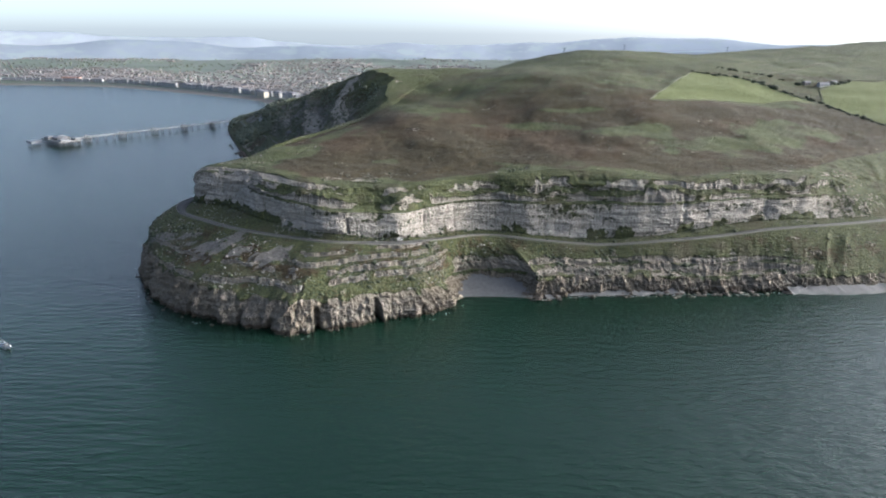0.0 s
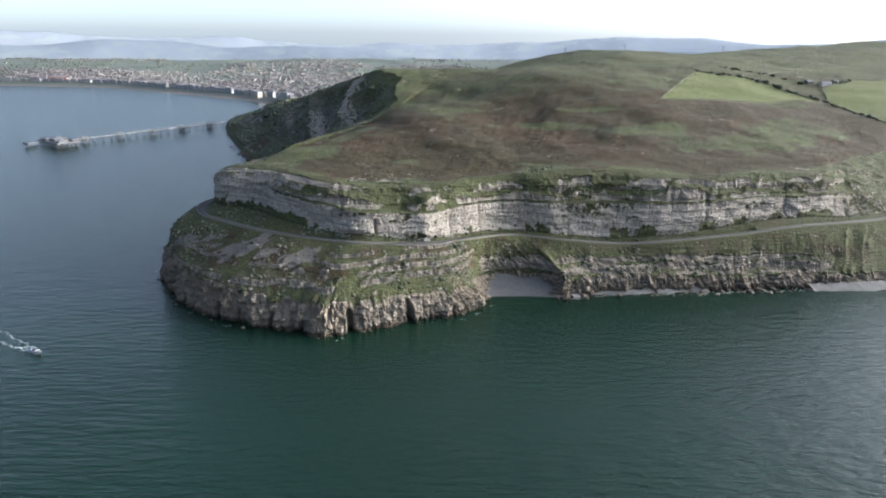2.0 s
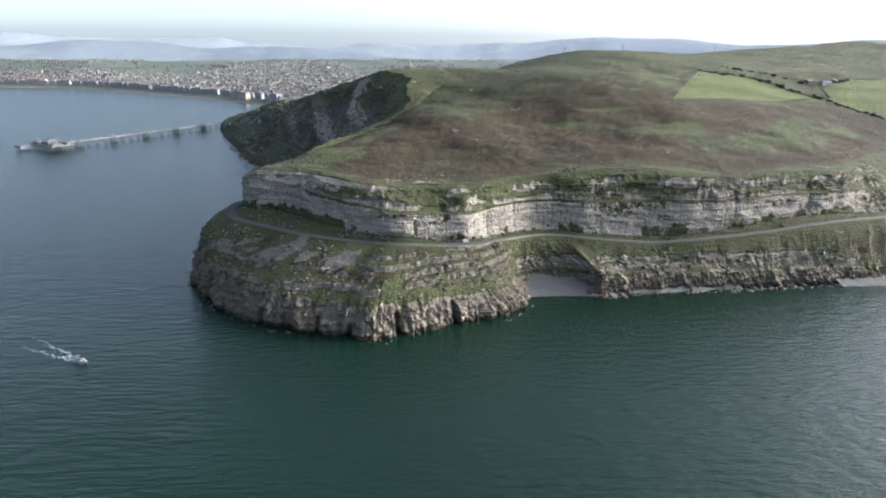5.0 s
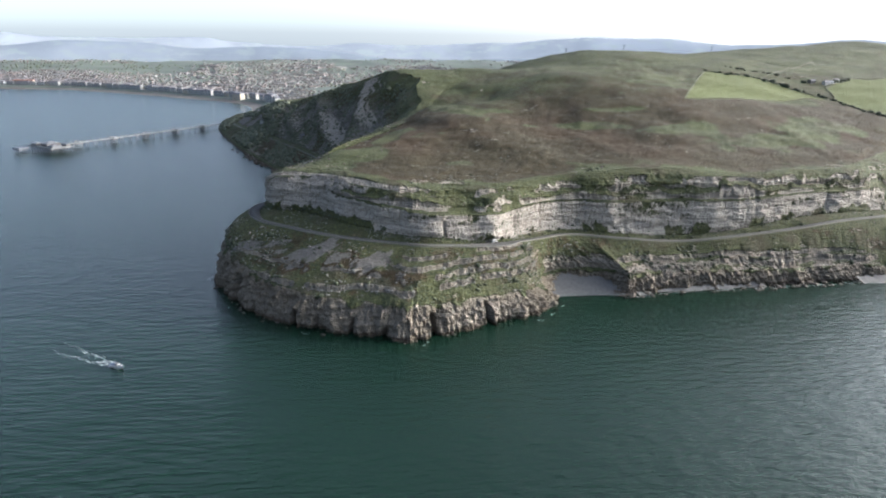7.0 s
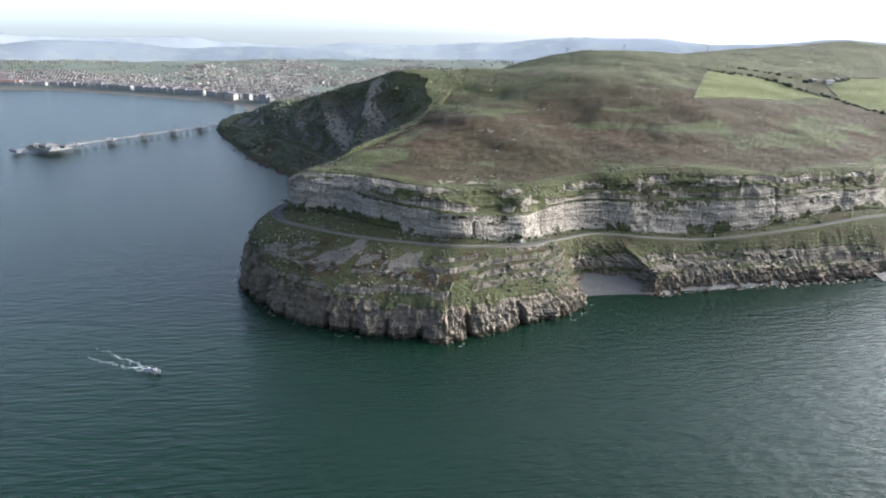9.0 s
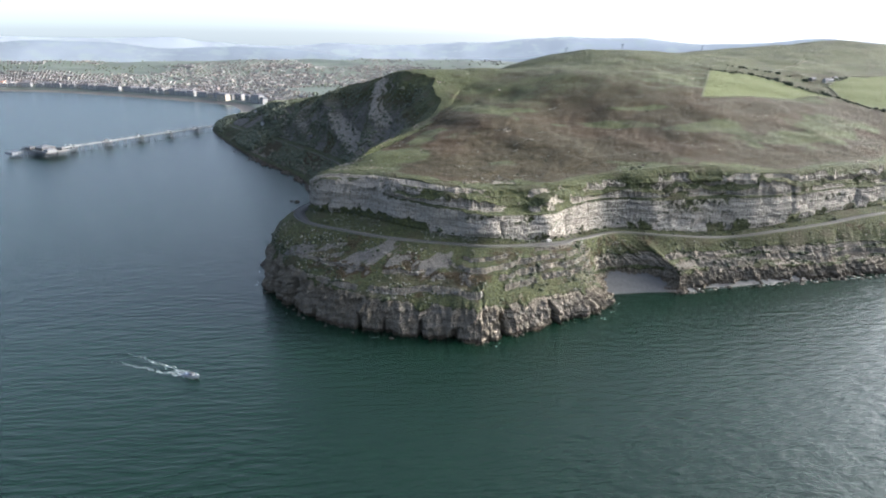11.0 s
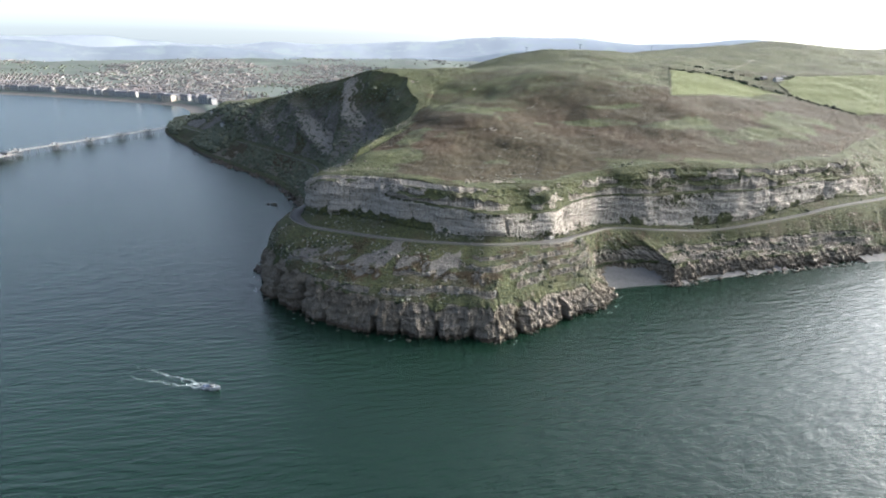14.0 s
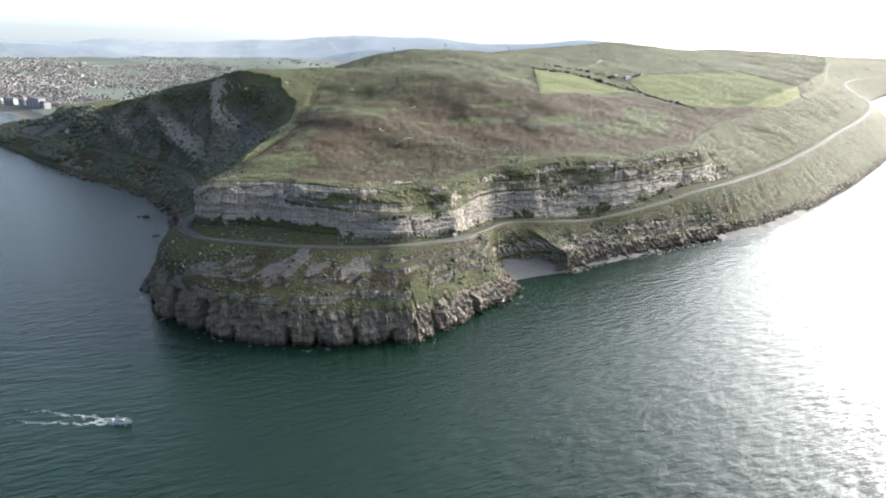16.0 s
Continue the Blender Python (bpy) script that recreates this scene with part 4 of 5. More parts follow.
RENDERED = island_material("painted_walls", [(0.0, (0.11, 0.107, 0.104)), (0.35, (0.085, 0.08, 0.076)), (0.6, (0.10, 0.075, 0.062)), (0.85, (0.19, 0.187, 0.184))])
SLATE = island_material("slate_roofs", [(0.0, (0.075, 0.078, 0.083)), (0.5, (0.09, 0.09, 0.093)), (0.75, (0.12, 0.085, 0.07)), (1.0, (0.125, 0.125, 0.128))])
TREE_GREEN = island_material("town_trees", [(0.0, (0.04, 0.055, 0.03)), (0.5, (0.05, 0.065, 0.036)), (1.0, (0.065, 0.075, 0.042))], fade=0.06)


def houses(name, places, label):
    """Gabled houses joined into one object: places are x, y, z, turn, length, depth, eaves, ridge."""
    verts, faces, mats, at = [], [], [], 0
    for x, y, z, a, l, d, e, r in places:
        c, s = math.cos(a), math.sin(a)
        walls = [(-l, -d, -3), (l, -d, -3), (l, d, -3), (-l, d, -3), (-l, -d, e), (l, -d, e), (l, d, e), (-l, d, e), (-l, 0, r), (l, 0, r)]
        lid = [(-l - 0.4, -d - 0.5, e - 0.2), (l + 0.4, -d - 0.5, e - 0.2), (l + 0.4, 0, r + 0.25), (-l - 0.4, 0, r + 0.25), (l + 0.4, d + 0.5, e - 0.2), (-l - 0.4, d + 0.5, e - 0.2)]
        for px, py, pz in walls + lid:
            verts.append((x + px * c - py * s, y + px * s + py * c, z + pz))
        for f in ((0, 1, 5, 4), (1, 2, 6, 9, 5), (2, 3, 7, 6), (3, 0, 4, 8, 7)):
            faces.append(tuple(at + k for k in f))
            mats.append(0)
        for f in ((10, 11, 12, 13), (13, 12, 14, 15)):
            faces.append(tuple(at + k for k in f))
            mats.append(1)
        at += 16
    me = bpy.data.meshes.new(name)
    me.from_pydata(verts, [], faces)
    me.materials.append(RENDERED)
    me.materials.append(SLATE)
    me.polygons.foreach_set("material_index", np.array(mats, np.int32))
    return tagged(new(name, me), label, "houses", kind="stuff")


rng = np.random.default_rng(12)
lots = []
while len(lots) < 11000:
    k = rng.integers(10, 225)
    v = rng.random() ** 1.35
    xy = (bay[k] + bay_in[k] * 130) * (1 - v) + far_line[k] * v * 0.94 + (bay[k] + bay_in[k] * 130) * v * 0.06
    if xy[0] > 700 or grain(xy[0] / 330, xy[1] / 330, 0, 341) + 0.8 - 0.85 * v < rng.random() * 0.9:
        continue
    turn = math.atan2(bay_in[k][1], bay_in[k][0]) + math.pi / 2 * (1 if rng.random() < 0.75 else 2) + rng.normal(0, 0.12)
    big = rng.random() < 0.06
    lots.append((xy[0], xy[1], float(plain_height(xy[0], xy[1])), turn, rng.uniform(14, 34) if big else rng.uniform(2.2, 4.6), rng.uniform(7, 11) if big else rng.uniform(2.2, 3.4), rng.uniform(2.2, 3.6), rng.uniform(4.4, 6.2)))
houses("town_houses", lots, "close rows of pale seaside town houses with slate roofs")
spots = []
while len(spots) < 2200:
    k = rng.integers(10, 225)
    v = rng.random()
    xy = (bay[k] + bay_in[k] * 130) * (1 - v) + far_line[k] * v
    if grain(xy[0] / 200, xy[1] / 200, 0, 351) > rng.random() - 0.45 and xy[0] < 800:
        spots.append((xy[0], xy[1], float(plain_height(xy[0], xy[1])) + 2))
strew("town_trees", TREE_GREEN, np.array(spots) - np.array([0, 0, 1.5]), rng.uniform(2.5, 6, len(spots)), "dark green trees among the town's houses", "trees", squash=0.8, seed=21, smooth=True)

WHITE_WALL = plain("white_stucco", (0.23, 0.23, 0.225), 0.8, 0, 0.08, 0.2)
CREAM_WALL = plain("cream_stucco", (0.30, 0.27, 0.22), 0.8, 0, 0.1, 0.2)
ROOF_SLATE = plain("grey_slate", (0.085, 0.085, 0.095), 0.7, 0, 0.25, 0.3)
ROOF_RED = plain("red_tile", (0.18, 0.08, 0.055), 0.8, 0, 0.2, 0.3)
PANE = plain("dark_pane", (0.05, 0.06, 0.07), 0.15, 0, 0.2, 0.5)


def box(bm, x0, y0, z0, x1, y1, z1, taper=0.0):
    t = taper
    v = [bm.verts.new(p) for p in ((x0, y0, z0), (x1, y0, z0), (x1, y1, z0), (x0, y1, z0), (x0 + t, y0 + t, z1), (x1 - t, y0 + t, z1), (x1 - t, y1 - t, z1), (x0 + t, y1 - t, z1))]
    for f in ((0, 3, 2, 1), (4, 5, 6, 7), (0, 1, 5, 4), (1, 2, 6, 5), (2, 3, 7, 6), (3, 0, 4, 7)):
        bm.faces.new([v[k] for k in f])


def hotel(width, depth, height, wall, roof, label, group=""):
    """A stuccoed block with window bands, bays and a mansard roof; its front looks along -y."""
    top = tagged(new("hotel"), label, "hotel", group)
    bm = bmesh.new()
    box(bm, -width / 2, -depth / 2, -3, width / 2, depth / 2, height)
    for k in range(max(1, int(width // 12))):
        cx = -width / 2 + 6 + k * 12
        box(bm, cx - 2, -depth / 2 - 1.4, -3, cx + 2, -depth / 2 + 0.1, height * 0.8)
    part("wall", bm, wall, top)
    bm = bmesh.new()
    box(bm, -width / 2 - 0.4, -depth / 2 - 0.4, height, width / 2 + 0.4, depth / 2 + 0.4, height + 4.0, 2.6)
    part("roof", bm, roof, top)
    for s in range(int(height // 3.3)):
        bm = bmesh.new()
        for k in range(int(width // 4)):
            cx = -width / 2 + 2 + k * 4
            if (k % 3) != 1:
                box(bm, cx - 0.6, -depth / 2 - 0.06, 1 + s * 3.3, cx + 0.6, -depth / 2 + 0.1, 2.7 + s * 3.3)
        tagged(part("window_row", bm, PANE, top), kind="stuff")
    return top


fronts = [hotel(26, 16, 13.5, WHITE_WALL, ROOF_SLATE, "white stuccoed seafront hotel with a slate mansard roof", "hotels along the promenade"),
          hotel(34, 17, 15.5, WHITE_WALL, ROOF_SLATE, "long white seafront hotel with bay windows", "hotels along the promenade"),
          hotel(22, 15, 12.5, CREAM_WALL, ROOF_SLATE, "cream stuccoed seafront hotel with a slate roof", "hotels along the promenade")]
used = set()
run_b = np.r_[0, np.cumsum(np.hypot(*np.diff(bay, axis=0).T))]
pos, k = 1250.0, 0
while pos < run_b[-1] - 420:
    kind_k = (0, 1, 0, 0, 2, 1, 0)[k % 7]
    f = np.array([np.interp(pos, run_b, bay[:, 0]), np.interp(pos, run_b, bay[:, 1])])
    n = np.array([np.interp(pos, run_b, bay_in[:, 0]), np.interp(pos, run_b, bay_in[:, 1])])
    q = f + n * (88 + 3 * math.sin(k * 1.7))
    m = pose(q[0], q[1], 5.2, 0, 0, math.degrees(math.atan2(n[1], n[0])) - 90)
    if kind_k in used:
        copy_thing(fronts[kind_k], m)
    else:
        fronts[kind_k].matrix_basis = m
        used.add(kind_k)
    pos += (26, 34, 22)[kind_k] + (0.8 if k % 6 else 9)
    k += 1
grand = hotel(44, 20, 19, CREAM_WALL, ROOF_SLATE, "tall cream grand hotel beside the landward end of the pier")
grand.matrix_basis = pose(-640, 2190, 4, 0, 0, -42)
red = hotel(74, 22, 19, CREAM_WALL, ROOF_RED, "broad cream seafront hotel with a red tiled roof")
red.matrix_basis = pose(-1580, 2690, 5, 0, 0, 2)
pale = hotel(44, 22, 22, WHITE_WALL, ROOF_SLATE, "bright white hotel block at the end of the bay")
pale.matrix_basis = pose(-520, 2110, 5, 0, 0, -50)


# distant hills: a plain backdrop, haze painted into pale colour and emission
def far_hills(name, colour, glow, dist, base, peaks, rough_h, seed, label):
    a = np.radians(np.linspace(-62, 62, 260))
    h = base + fbm(np.degrees(a) / 9, seed, 0, 5, seed) * rough_h
    for at, high, wide in peaks:
        h = h + high * np.exp(-((np.degrees(a) - at) / wide) ** 2)
    layers = []
    for v in np.linspace(0, 1, 14):
        d = dist * (1 + 0.10 * v)
        z = -4 + (h + 4) * step(0, 1, v) + fbm(np.degrees(a) / 2, v * 3, 0, 4, seed + 5) * 12 * v * (1 - v) * 4
        layers.append(np.c_[np.sin(a) * d, np.cos(a) * d, z])
    layers.append(np.c_[np.sin(a) * dist * 1.13, np.cos(a) * dist * 1.13, np.full(260, -6.0)])
    me = grid_mesh(name, layers)
    m, t, b = material(name)
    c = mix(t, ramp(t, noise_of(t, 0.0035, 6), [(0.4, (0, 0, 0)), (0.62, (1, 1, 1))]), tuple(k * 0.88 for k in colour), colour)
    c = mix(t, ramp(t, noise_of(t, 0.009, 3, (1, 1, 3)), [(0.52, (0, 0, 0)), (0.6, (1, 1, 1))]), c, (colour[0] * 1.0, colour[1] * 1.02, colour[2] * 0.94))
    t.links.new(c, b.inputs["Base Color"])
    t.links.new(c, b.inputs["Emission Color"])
    # no lamp here: emission lifts the hills' tone as haze would
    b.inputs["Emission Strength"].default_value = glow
    b.inputs["Roughness"].default_value = 1.0
    b.inputs["Specular IOR Level"].default_value = 0.0
    me.materials.append(m)
    me.polygons.foreach_set("use_smooth", np.ones(len(me.polygons), bool))
    return tagged(new(name, me), label, "hills", kind="structure")


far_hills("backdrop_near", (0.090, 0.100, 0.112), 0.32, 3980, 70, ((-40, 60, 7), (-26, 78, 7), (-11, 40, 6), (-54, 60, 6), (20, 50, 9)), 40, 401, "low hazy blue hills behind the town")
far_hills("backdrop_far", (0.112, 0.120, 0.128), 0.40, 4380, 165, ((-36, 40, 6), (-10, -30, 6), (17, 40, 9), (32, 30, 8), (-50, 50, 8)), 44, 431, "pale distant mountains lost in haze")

# ---- the pier ----
IRON = plain("painted_iron", (0.10, 0.11, 0.125), 0.6, 0.0, 0.3, 0.5)
PLANKS = plain("deck_planks", (0.19, 0.18, 0.165), 0.85, 0, 0.2, 0.6)
WHITE_PAINT = plain("white_paint", (0.32, 0.32, 0.31), 0.5, 0, 0.08, 1.0)
RAIL_GREY = plain("grey_rail_paint", (0.14, 0.147, 0.155), 0.6, 0, 0.1, 1.0)
ROOF_GREY = plain("pale_roof", (0.12, 0.12, 0.125), 0.6, 0, 0.15, 0.4)


def prism(bm, p, q, r, n=6):
    """A strut from p to q."""
    p, q = Vector(p), Vector(q)
    z = (q - p).normalized()
    x = z.orthogonal().normalized()
    y = z.cross(x)
    ends = [[bm.verts.new(c + (x * math.cos(6.2832 * k / n) + y * math.sin(6.2832 * k / n)) * r) for k in range(n)] for c in (p, q)]
    for k in range(n):
        bm.faces.new((ends[0][k], ends[0][(k + 1) % n], ends[1][(k + 1) % n], ends[1][k]))
    bm.faces.new(ends[0][::-1])
    bm.faces.new(ends[1])


pier = tagged(new("pier"), "long iron pleasure pier with white railings and kiosks", "pier")
pier.matrix_basis = pose(-534, 1556, 2.6, 0, 0, -125.8)
bm = bmesh.new()
box(bm, -30, -4.5, 6.4, 372, 4.5, 7.2)
part("deck", bm, PLANKS, pier)
bm = bmesh.new()
box(bm, 370, -46, 6.2, 414, 32, 7.2)
part("pier_head", bm, PLANKS, pier, "broad planked pier head")
bm = bmesh.new()
box(bm, 420, -50, 1.6, 440, -26, 6.4)
box(bm, 413, -42, 5.4, 421, -36, 6.9)
part("landing_stage", bm, IRON, pier, "dark iron landing stage beyond the pier head")


def trestle_mesh(half, deep):
    bm = bmesh.new()
    for y in np.linspace(-half, half, 2 if half < 6 else 4):
        for x in ((0,) if not deep else (-deep, 0, deep)):
            prism(bm, (x, y, -8), (x, y, 6.5), 0.65)
    for x in ((0,) if not deep else (-deep, deep)):
        prism(bm, (x, -half, 0.5), (x, half, 5.8), 0.22, 4)
        prism(bm, (x, half, 0.5), (x, -half, 5.8), 0.22, 4)
        box(bm, x - 0.5, -half - 0.5, 5.7, x + 0.5, half + 0.5, 6.45)
    if deep:
        for y in (-half, half):
            prism(bm, (-deep, y, 0.5), (deep, y, 5.8), 0.22, 4)
            prism(bm, (deep, y, 0.5), (-deep, y, 5.8), 0.22, 4)
    me = bpy.data.meshes.new("trestle")
    bm.to_mesh(me)
    bm.free()
    me.materials.append(IRON)
    return me


thin, thick = trestle_mesh(4.0, 0), trestle_mesh(7.0, 5)
for k in range(21):
    ob = new("trestle", thick if k % 4 == 3 else thin)
    ob.parent, ob.location = pier, (4 + k * 18, 0, 0)
for x in np.linspace(374, 411, 5):
    for y in np.linspace(-42, 28, 8):
        ob = new("trestle", thin)
        ob.parent, ob.location = pier, (x, y, 0)
for x in (423, 430, 437):
    ob = new("trestle", thin)
    ob.parent, ob.location = pier, (x, -38, -0.2)
for y in (-4.4, 4.4):
    bm = bmesh.new()
    for x in np.arange(-28, 372, 4.0):
        box(bm, x - 0.12, y - 0.12, 7.2, x + 0.12, y + 0.12, 8.4)
    box(bm, -30, y - 0.1, 8.25, 372, y + 0.1, 8.5)
    box(bm, -30, y - 0.06, 7.7, 372, y + 0.06, 7.82)
    part("railing", bm, RAIL_GREY, pier)
bm = bmesh.new()
for x0, y0, x1, y1 in ((370, -46, 414, -45.8), (413.8, -46, 414, 32), (370, 31.8, 414, 32)):
    box(bm, x0, y0, 7.2, x1, y1, 8.5)
part("railing", bm, RAIL_GREY, pier)


def kiosk(at, l, w, h, roof, mat):
    hut = new("kiosk")
    hut.parent, hut.location = pier, (*at, 7.2)
    bm = bmesh.new()
    box(bm, -l, -w, 0, l, w, h)
    part("wall", bm, mat, hut)
    bm = bmesh.new()
    box(bm, -l - 0.5, -w - 0.5, h, l + 0.5, w + 0.5, h + roof, min(l, w) * 0.85)
    part("roof", bm, ROOF_GREY, hut)


for k in range(21):
    if k % 4 == 3:
        bm = bmesh.new()
        box(bm, 4 + k * 18 - 6.5, -8.5, 6.3, 4 + k * 18 + 6.5, 8.5, 7.16)
        part("deck_bay", bm, PLANKS, pier)
        for y in (-6.4, 6.4):
            kiosk((4 + k * 18, y), 2.3, 1.7, 2.4, 1.6, RAIL_GREY)
kiosk((394, -4), 12, 11, 5.4, 3.6, WALL_STONE)
kiosk((400, 20), 8, 7, 3.6, 2.4, RAIL_GREY)
kiosk((403, -32), 7, 8, 3.6, 2.6, WALL_STONE)
kiosk((380, -28), 5, 6, 3.4, 2.0, WHITE_PAINT)
kiosk((378, 18), 4, 8, 3.2, 1.8, WALL_STONE)
for k in range(25):
    bm = bmesh.new()
    x, y = 11 + k * 14.4, 4.2 if k % 2 else -4.2
    prism(bm, (x, y, 7.2), (x, y, 11.4), 0.12, 5)
    box(bm, x - 0.35, y - 0.35, 11.2, x + 0.35, y + 0.35, 12.0, 0.1)
    part("lamp_post", bm, WHITE_PAINT, pier)

# ---- the boat and its wake ----
GEL = plain("white_gelcoat", (0.26, 0.265, 0.27), 0.35, 0, 0.04, 1.0)
NAVY = plain("navy_canvas", (0.06, 0.08, 0.12), 0.8, 0, 0.2, 1.0)
DECK_BEIGE = plain("deck_beige", (0.09, 0.085, 0.08), 0.7, 0, 0.15, 1.0)
GLASS_DARK = plain("tinted_glass", (0.03, 0.035, 0.04), 0.08, 0, 0.1, 1.0)
STEEL = plain("stainless_steel", (0.6, 0.6, 0.6), 0.25, 1.0, 0.05, 1.0)
boat = tagged(new("motor_boat"), "white cabin motor boat under way with foam behind it", "boat")
boat.matrix_basis = pose(-316, 402.5, 0, 0, -2.5, -30) @ Matrix.Diagonal((1.12, 1.12, 1.1, 1))


def hull_mesh():
    bm = bmesh.new()
    rings = []
    for x, half, low, high in ((-5.6, 1.75, -0.5, 1.15), (-3, 1.95, -0.6, 1.2), (0, 2.0, -0.6, 1.35), (2.5, 1.7, -0.5, 1.55), (4.4, 1.0, -0.2, 1.75), (5.6, 0.28, 0.5, 1.9), (6.0, 0.05, 1.0, 1.95)):
        rings.append([bm.verts.new((x, y, z)) for y, z in ((-half, high), (-half * 0.92, (low + high) / 2), (-half * 0.55, low), (0, low - 0.25), (half * 0.55, low), (half * 0.92, (low + high) / 2), (half, high), (half * 0.9, high + 0.02), (half * 0.86, high - 0.25), (-half * 0.86, high - 0.25), (-half * 0.9, high + 0.02))])
    for a, b in zip(rings, rings[1:]):
        for k in range(11):
            bm.faces.new((a[k], a[(k + 1) % 11], b[(k + 1) % 11], b[k]))
    bm.faces.new(rings[0])
    bm.faces.new(rings[-1][::-1])
    return bm


part("hull", hull_mesh(), GEL, boat)
bm = bmesh.new()
box(bm, -5.3, -1.6, 0.95, -0.5, 1.6, 1.16)
part("cockpit_floor", bm, NAVY, boat)
bm = bmesh.new()
box(bm, -0.6, -1.3, 1.0, 2.4, 1.3, 2.3, 0.28)
cabin = part("cabin", bm, GEL, boat)
bm = bmesh.new()
box(bm, 1.2, -1.08, 1.5, 2.46, 1.08, 2.22, 0.12)
part("windscreen", bm, GLASS_DARK, cabin)
for y in (-1.2, 1.13):
    bm = bmesh.new()
    box(bm, -0.4, y, 1.5, 1.4, y + 0.07, 2.05, 0.02)
    part("side_window", bm, GLASS_DARK, cabin)
bm = bmesh.new()
box(bm, -0.5, -1.05, 2.3, 1.6, 1.05, 2.42, 0.1)
part("roof", bm, DECK_BEIGE, boat)
bm = bmesh.new()
box(bm, -4.6, -1.2, 1.02, -3.9, 1.2, 1.5, 0.05)
part("bench", bm, NAVY, boat)
bm = bmesh.new()
for y in (-1.15, 1.15):
    prism(bm, (-2.2, y, 2.6), (-1.8, y, 3.7), 0.07, 5)
prism(bm, (-1.8, -1.15, 3.7), (-1.8, 1.15, 3.7), 0.07, 5)
prism(bm, (-1.8, 0, 3.7), (-1.9, 0, 4.9), 0.04, 5)
part("radar_arch", bm, GEL, boat)
bm = bmesh.new()
for s in (-1, 1):
    last = None
    for x, y, z in ((1.8, 1.75, 1.5), (3.6, 1.25, 1.68), (5.0, 0.6, 1.82), (5.8, 0.15, 1.9)):
        prism(bm, (x, s * y * 0.95, z), (x, s * y * 0.95, z + 0.65), 0.03, 4)
        if last:
            prism(bm, last, (x, s * y * 0.95, z + 0.65), 0.03, 4)
        last = (x, s * y * 0.95, z + 0.65)
part("bow_rail", bm, STEEL, boat)
bm = bmesh.new()
box(bm, -6.5, -1.5, 0.25, -5.5, 1.5, 0.45)
part("swim_platform", bm, DECK_BEIGE, boat)

WAKE = plain("wake_foam", (0.30, 0.33, 0.33), 0.6, 0, 0.35, 1.5)
wake_rng = np.random.default_rng(8)
bm = bmesh.new()
heading = Matrix.Rotation(radians(-30), 3, "Z")


def foam_patch(x, y, l, w, z=0.08):
    n = 8
    ring = []
    for k in range(n):
        a = 6.2832 * k / n
        p = heading @ Vector((x + math.cos(a) * l * wake_rng.uniform(0.6, 1.2), y + math.sin(a) * w * wake_rng.uniform(0.5, 1.2), 0))
        ring.append(bm.verts.new((p.x - 316, p.y + 402.5, z + wake_rng.uniform(0, 0.04))))
    bm.faces.new(ring)


for s in (-1, 1):
    x = -3.0
    while x > -64:
        t = -x / 64
        y = s * (1.9 + 4.6 * t) + 0.7 * math.sin(x * 0.62 + s) + 1.1 * math.sin(x * 0.27 + 2 * s) * t
        if wake_rng.random() > 0.15 + 0.75 * t * t:
            foam_patch(x, y + wake_rng.normal(0, 0.6), wake_rng.uniform(0.4, 1.9) * (1 - 0.3 * t), wake_rng.uniform(0.08, 0.26) * (1 - 0.45 * t))
        x -= wake_rng.uniform(0.1, 0.36)
for k in range(40):
    x = -6 - wake_rng.gamma(1.3, 5)
    foam_patch(x, wake_rng.normal(0, 0.9), wake_rng.uniform(0.3, 1.3), wake_rng.uniform(0.12, 0.4))
for k in range(16):
    foam_patch(wake_rng.uniform(-4, 4.5), wake_rng.choice((-1, 1)) * wake_rng.uniform(2.0, 2.6), wake_rng.uniform(0.5, 1.3), wake_rng.uniform(0.2, 0.5))
tagged(part("boat_wake", bm, WAKE), "two trails of white foam behind the boat", "wake", kind="stuff")

# ---- rocks standing in the sea ----


def sea_rock(x, y, size, high, seed):
    q, tri = facets(2, seed, 0.8)
    me = bpy.data.meshes.new("sea_rock")
    me.from_pydata((q * (size, size * 0.6, high)).tolist(), [], tri.tolist())
    me.materials.append(BROWN_STONE)
    ob = tagged(new("sea_rock", me), "dark weedy rock standing out of the sea", "rock", "rocks off the shore")
    ob.location = (x, y, 0)


for k, (x, y, size, high) in enumerate(((-289, 860, 4.5, 3.2), (-297, 866, 2.2, 1.6), (-281, 776, 4, 1.8), (-371, 1138, 6, 2.5), (-399, 1171, 5, 2.2), (-489, 1401, 7, 3.0), (-478, 1385, 4, 2), (-440, 1255, 5, 2), (-352, 1118, 4, 1.6), (-425, 1228, 3.5, 1.6))):
    sea_rock(x, y, size, high, 60 + k)

# ---- on the moor and along the road ----
land_pts = np.concatenate(rows)


def ground_z(x, y):
    d = (land_pts[:, 0] - x) ** 2 + (land_pts[:, 1] - y) ** 2
    near = np.argpartition(d, 4)[:4]
    w = 1 / (d[near] + 0.5)
    return float((land_pts[near, 2] * w).sum() / w.sum())


DRY_STONE = plain("dry_stone", (0.075, 0.075, 0.05), 0.95, 0, 0.4, 1.2)


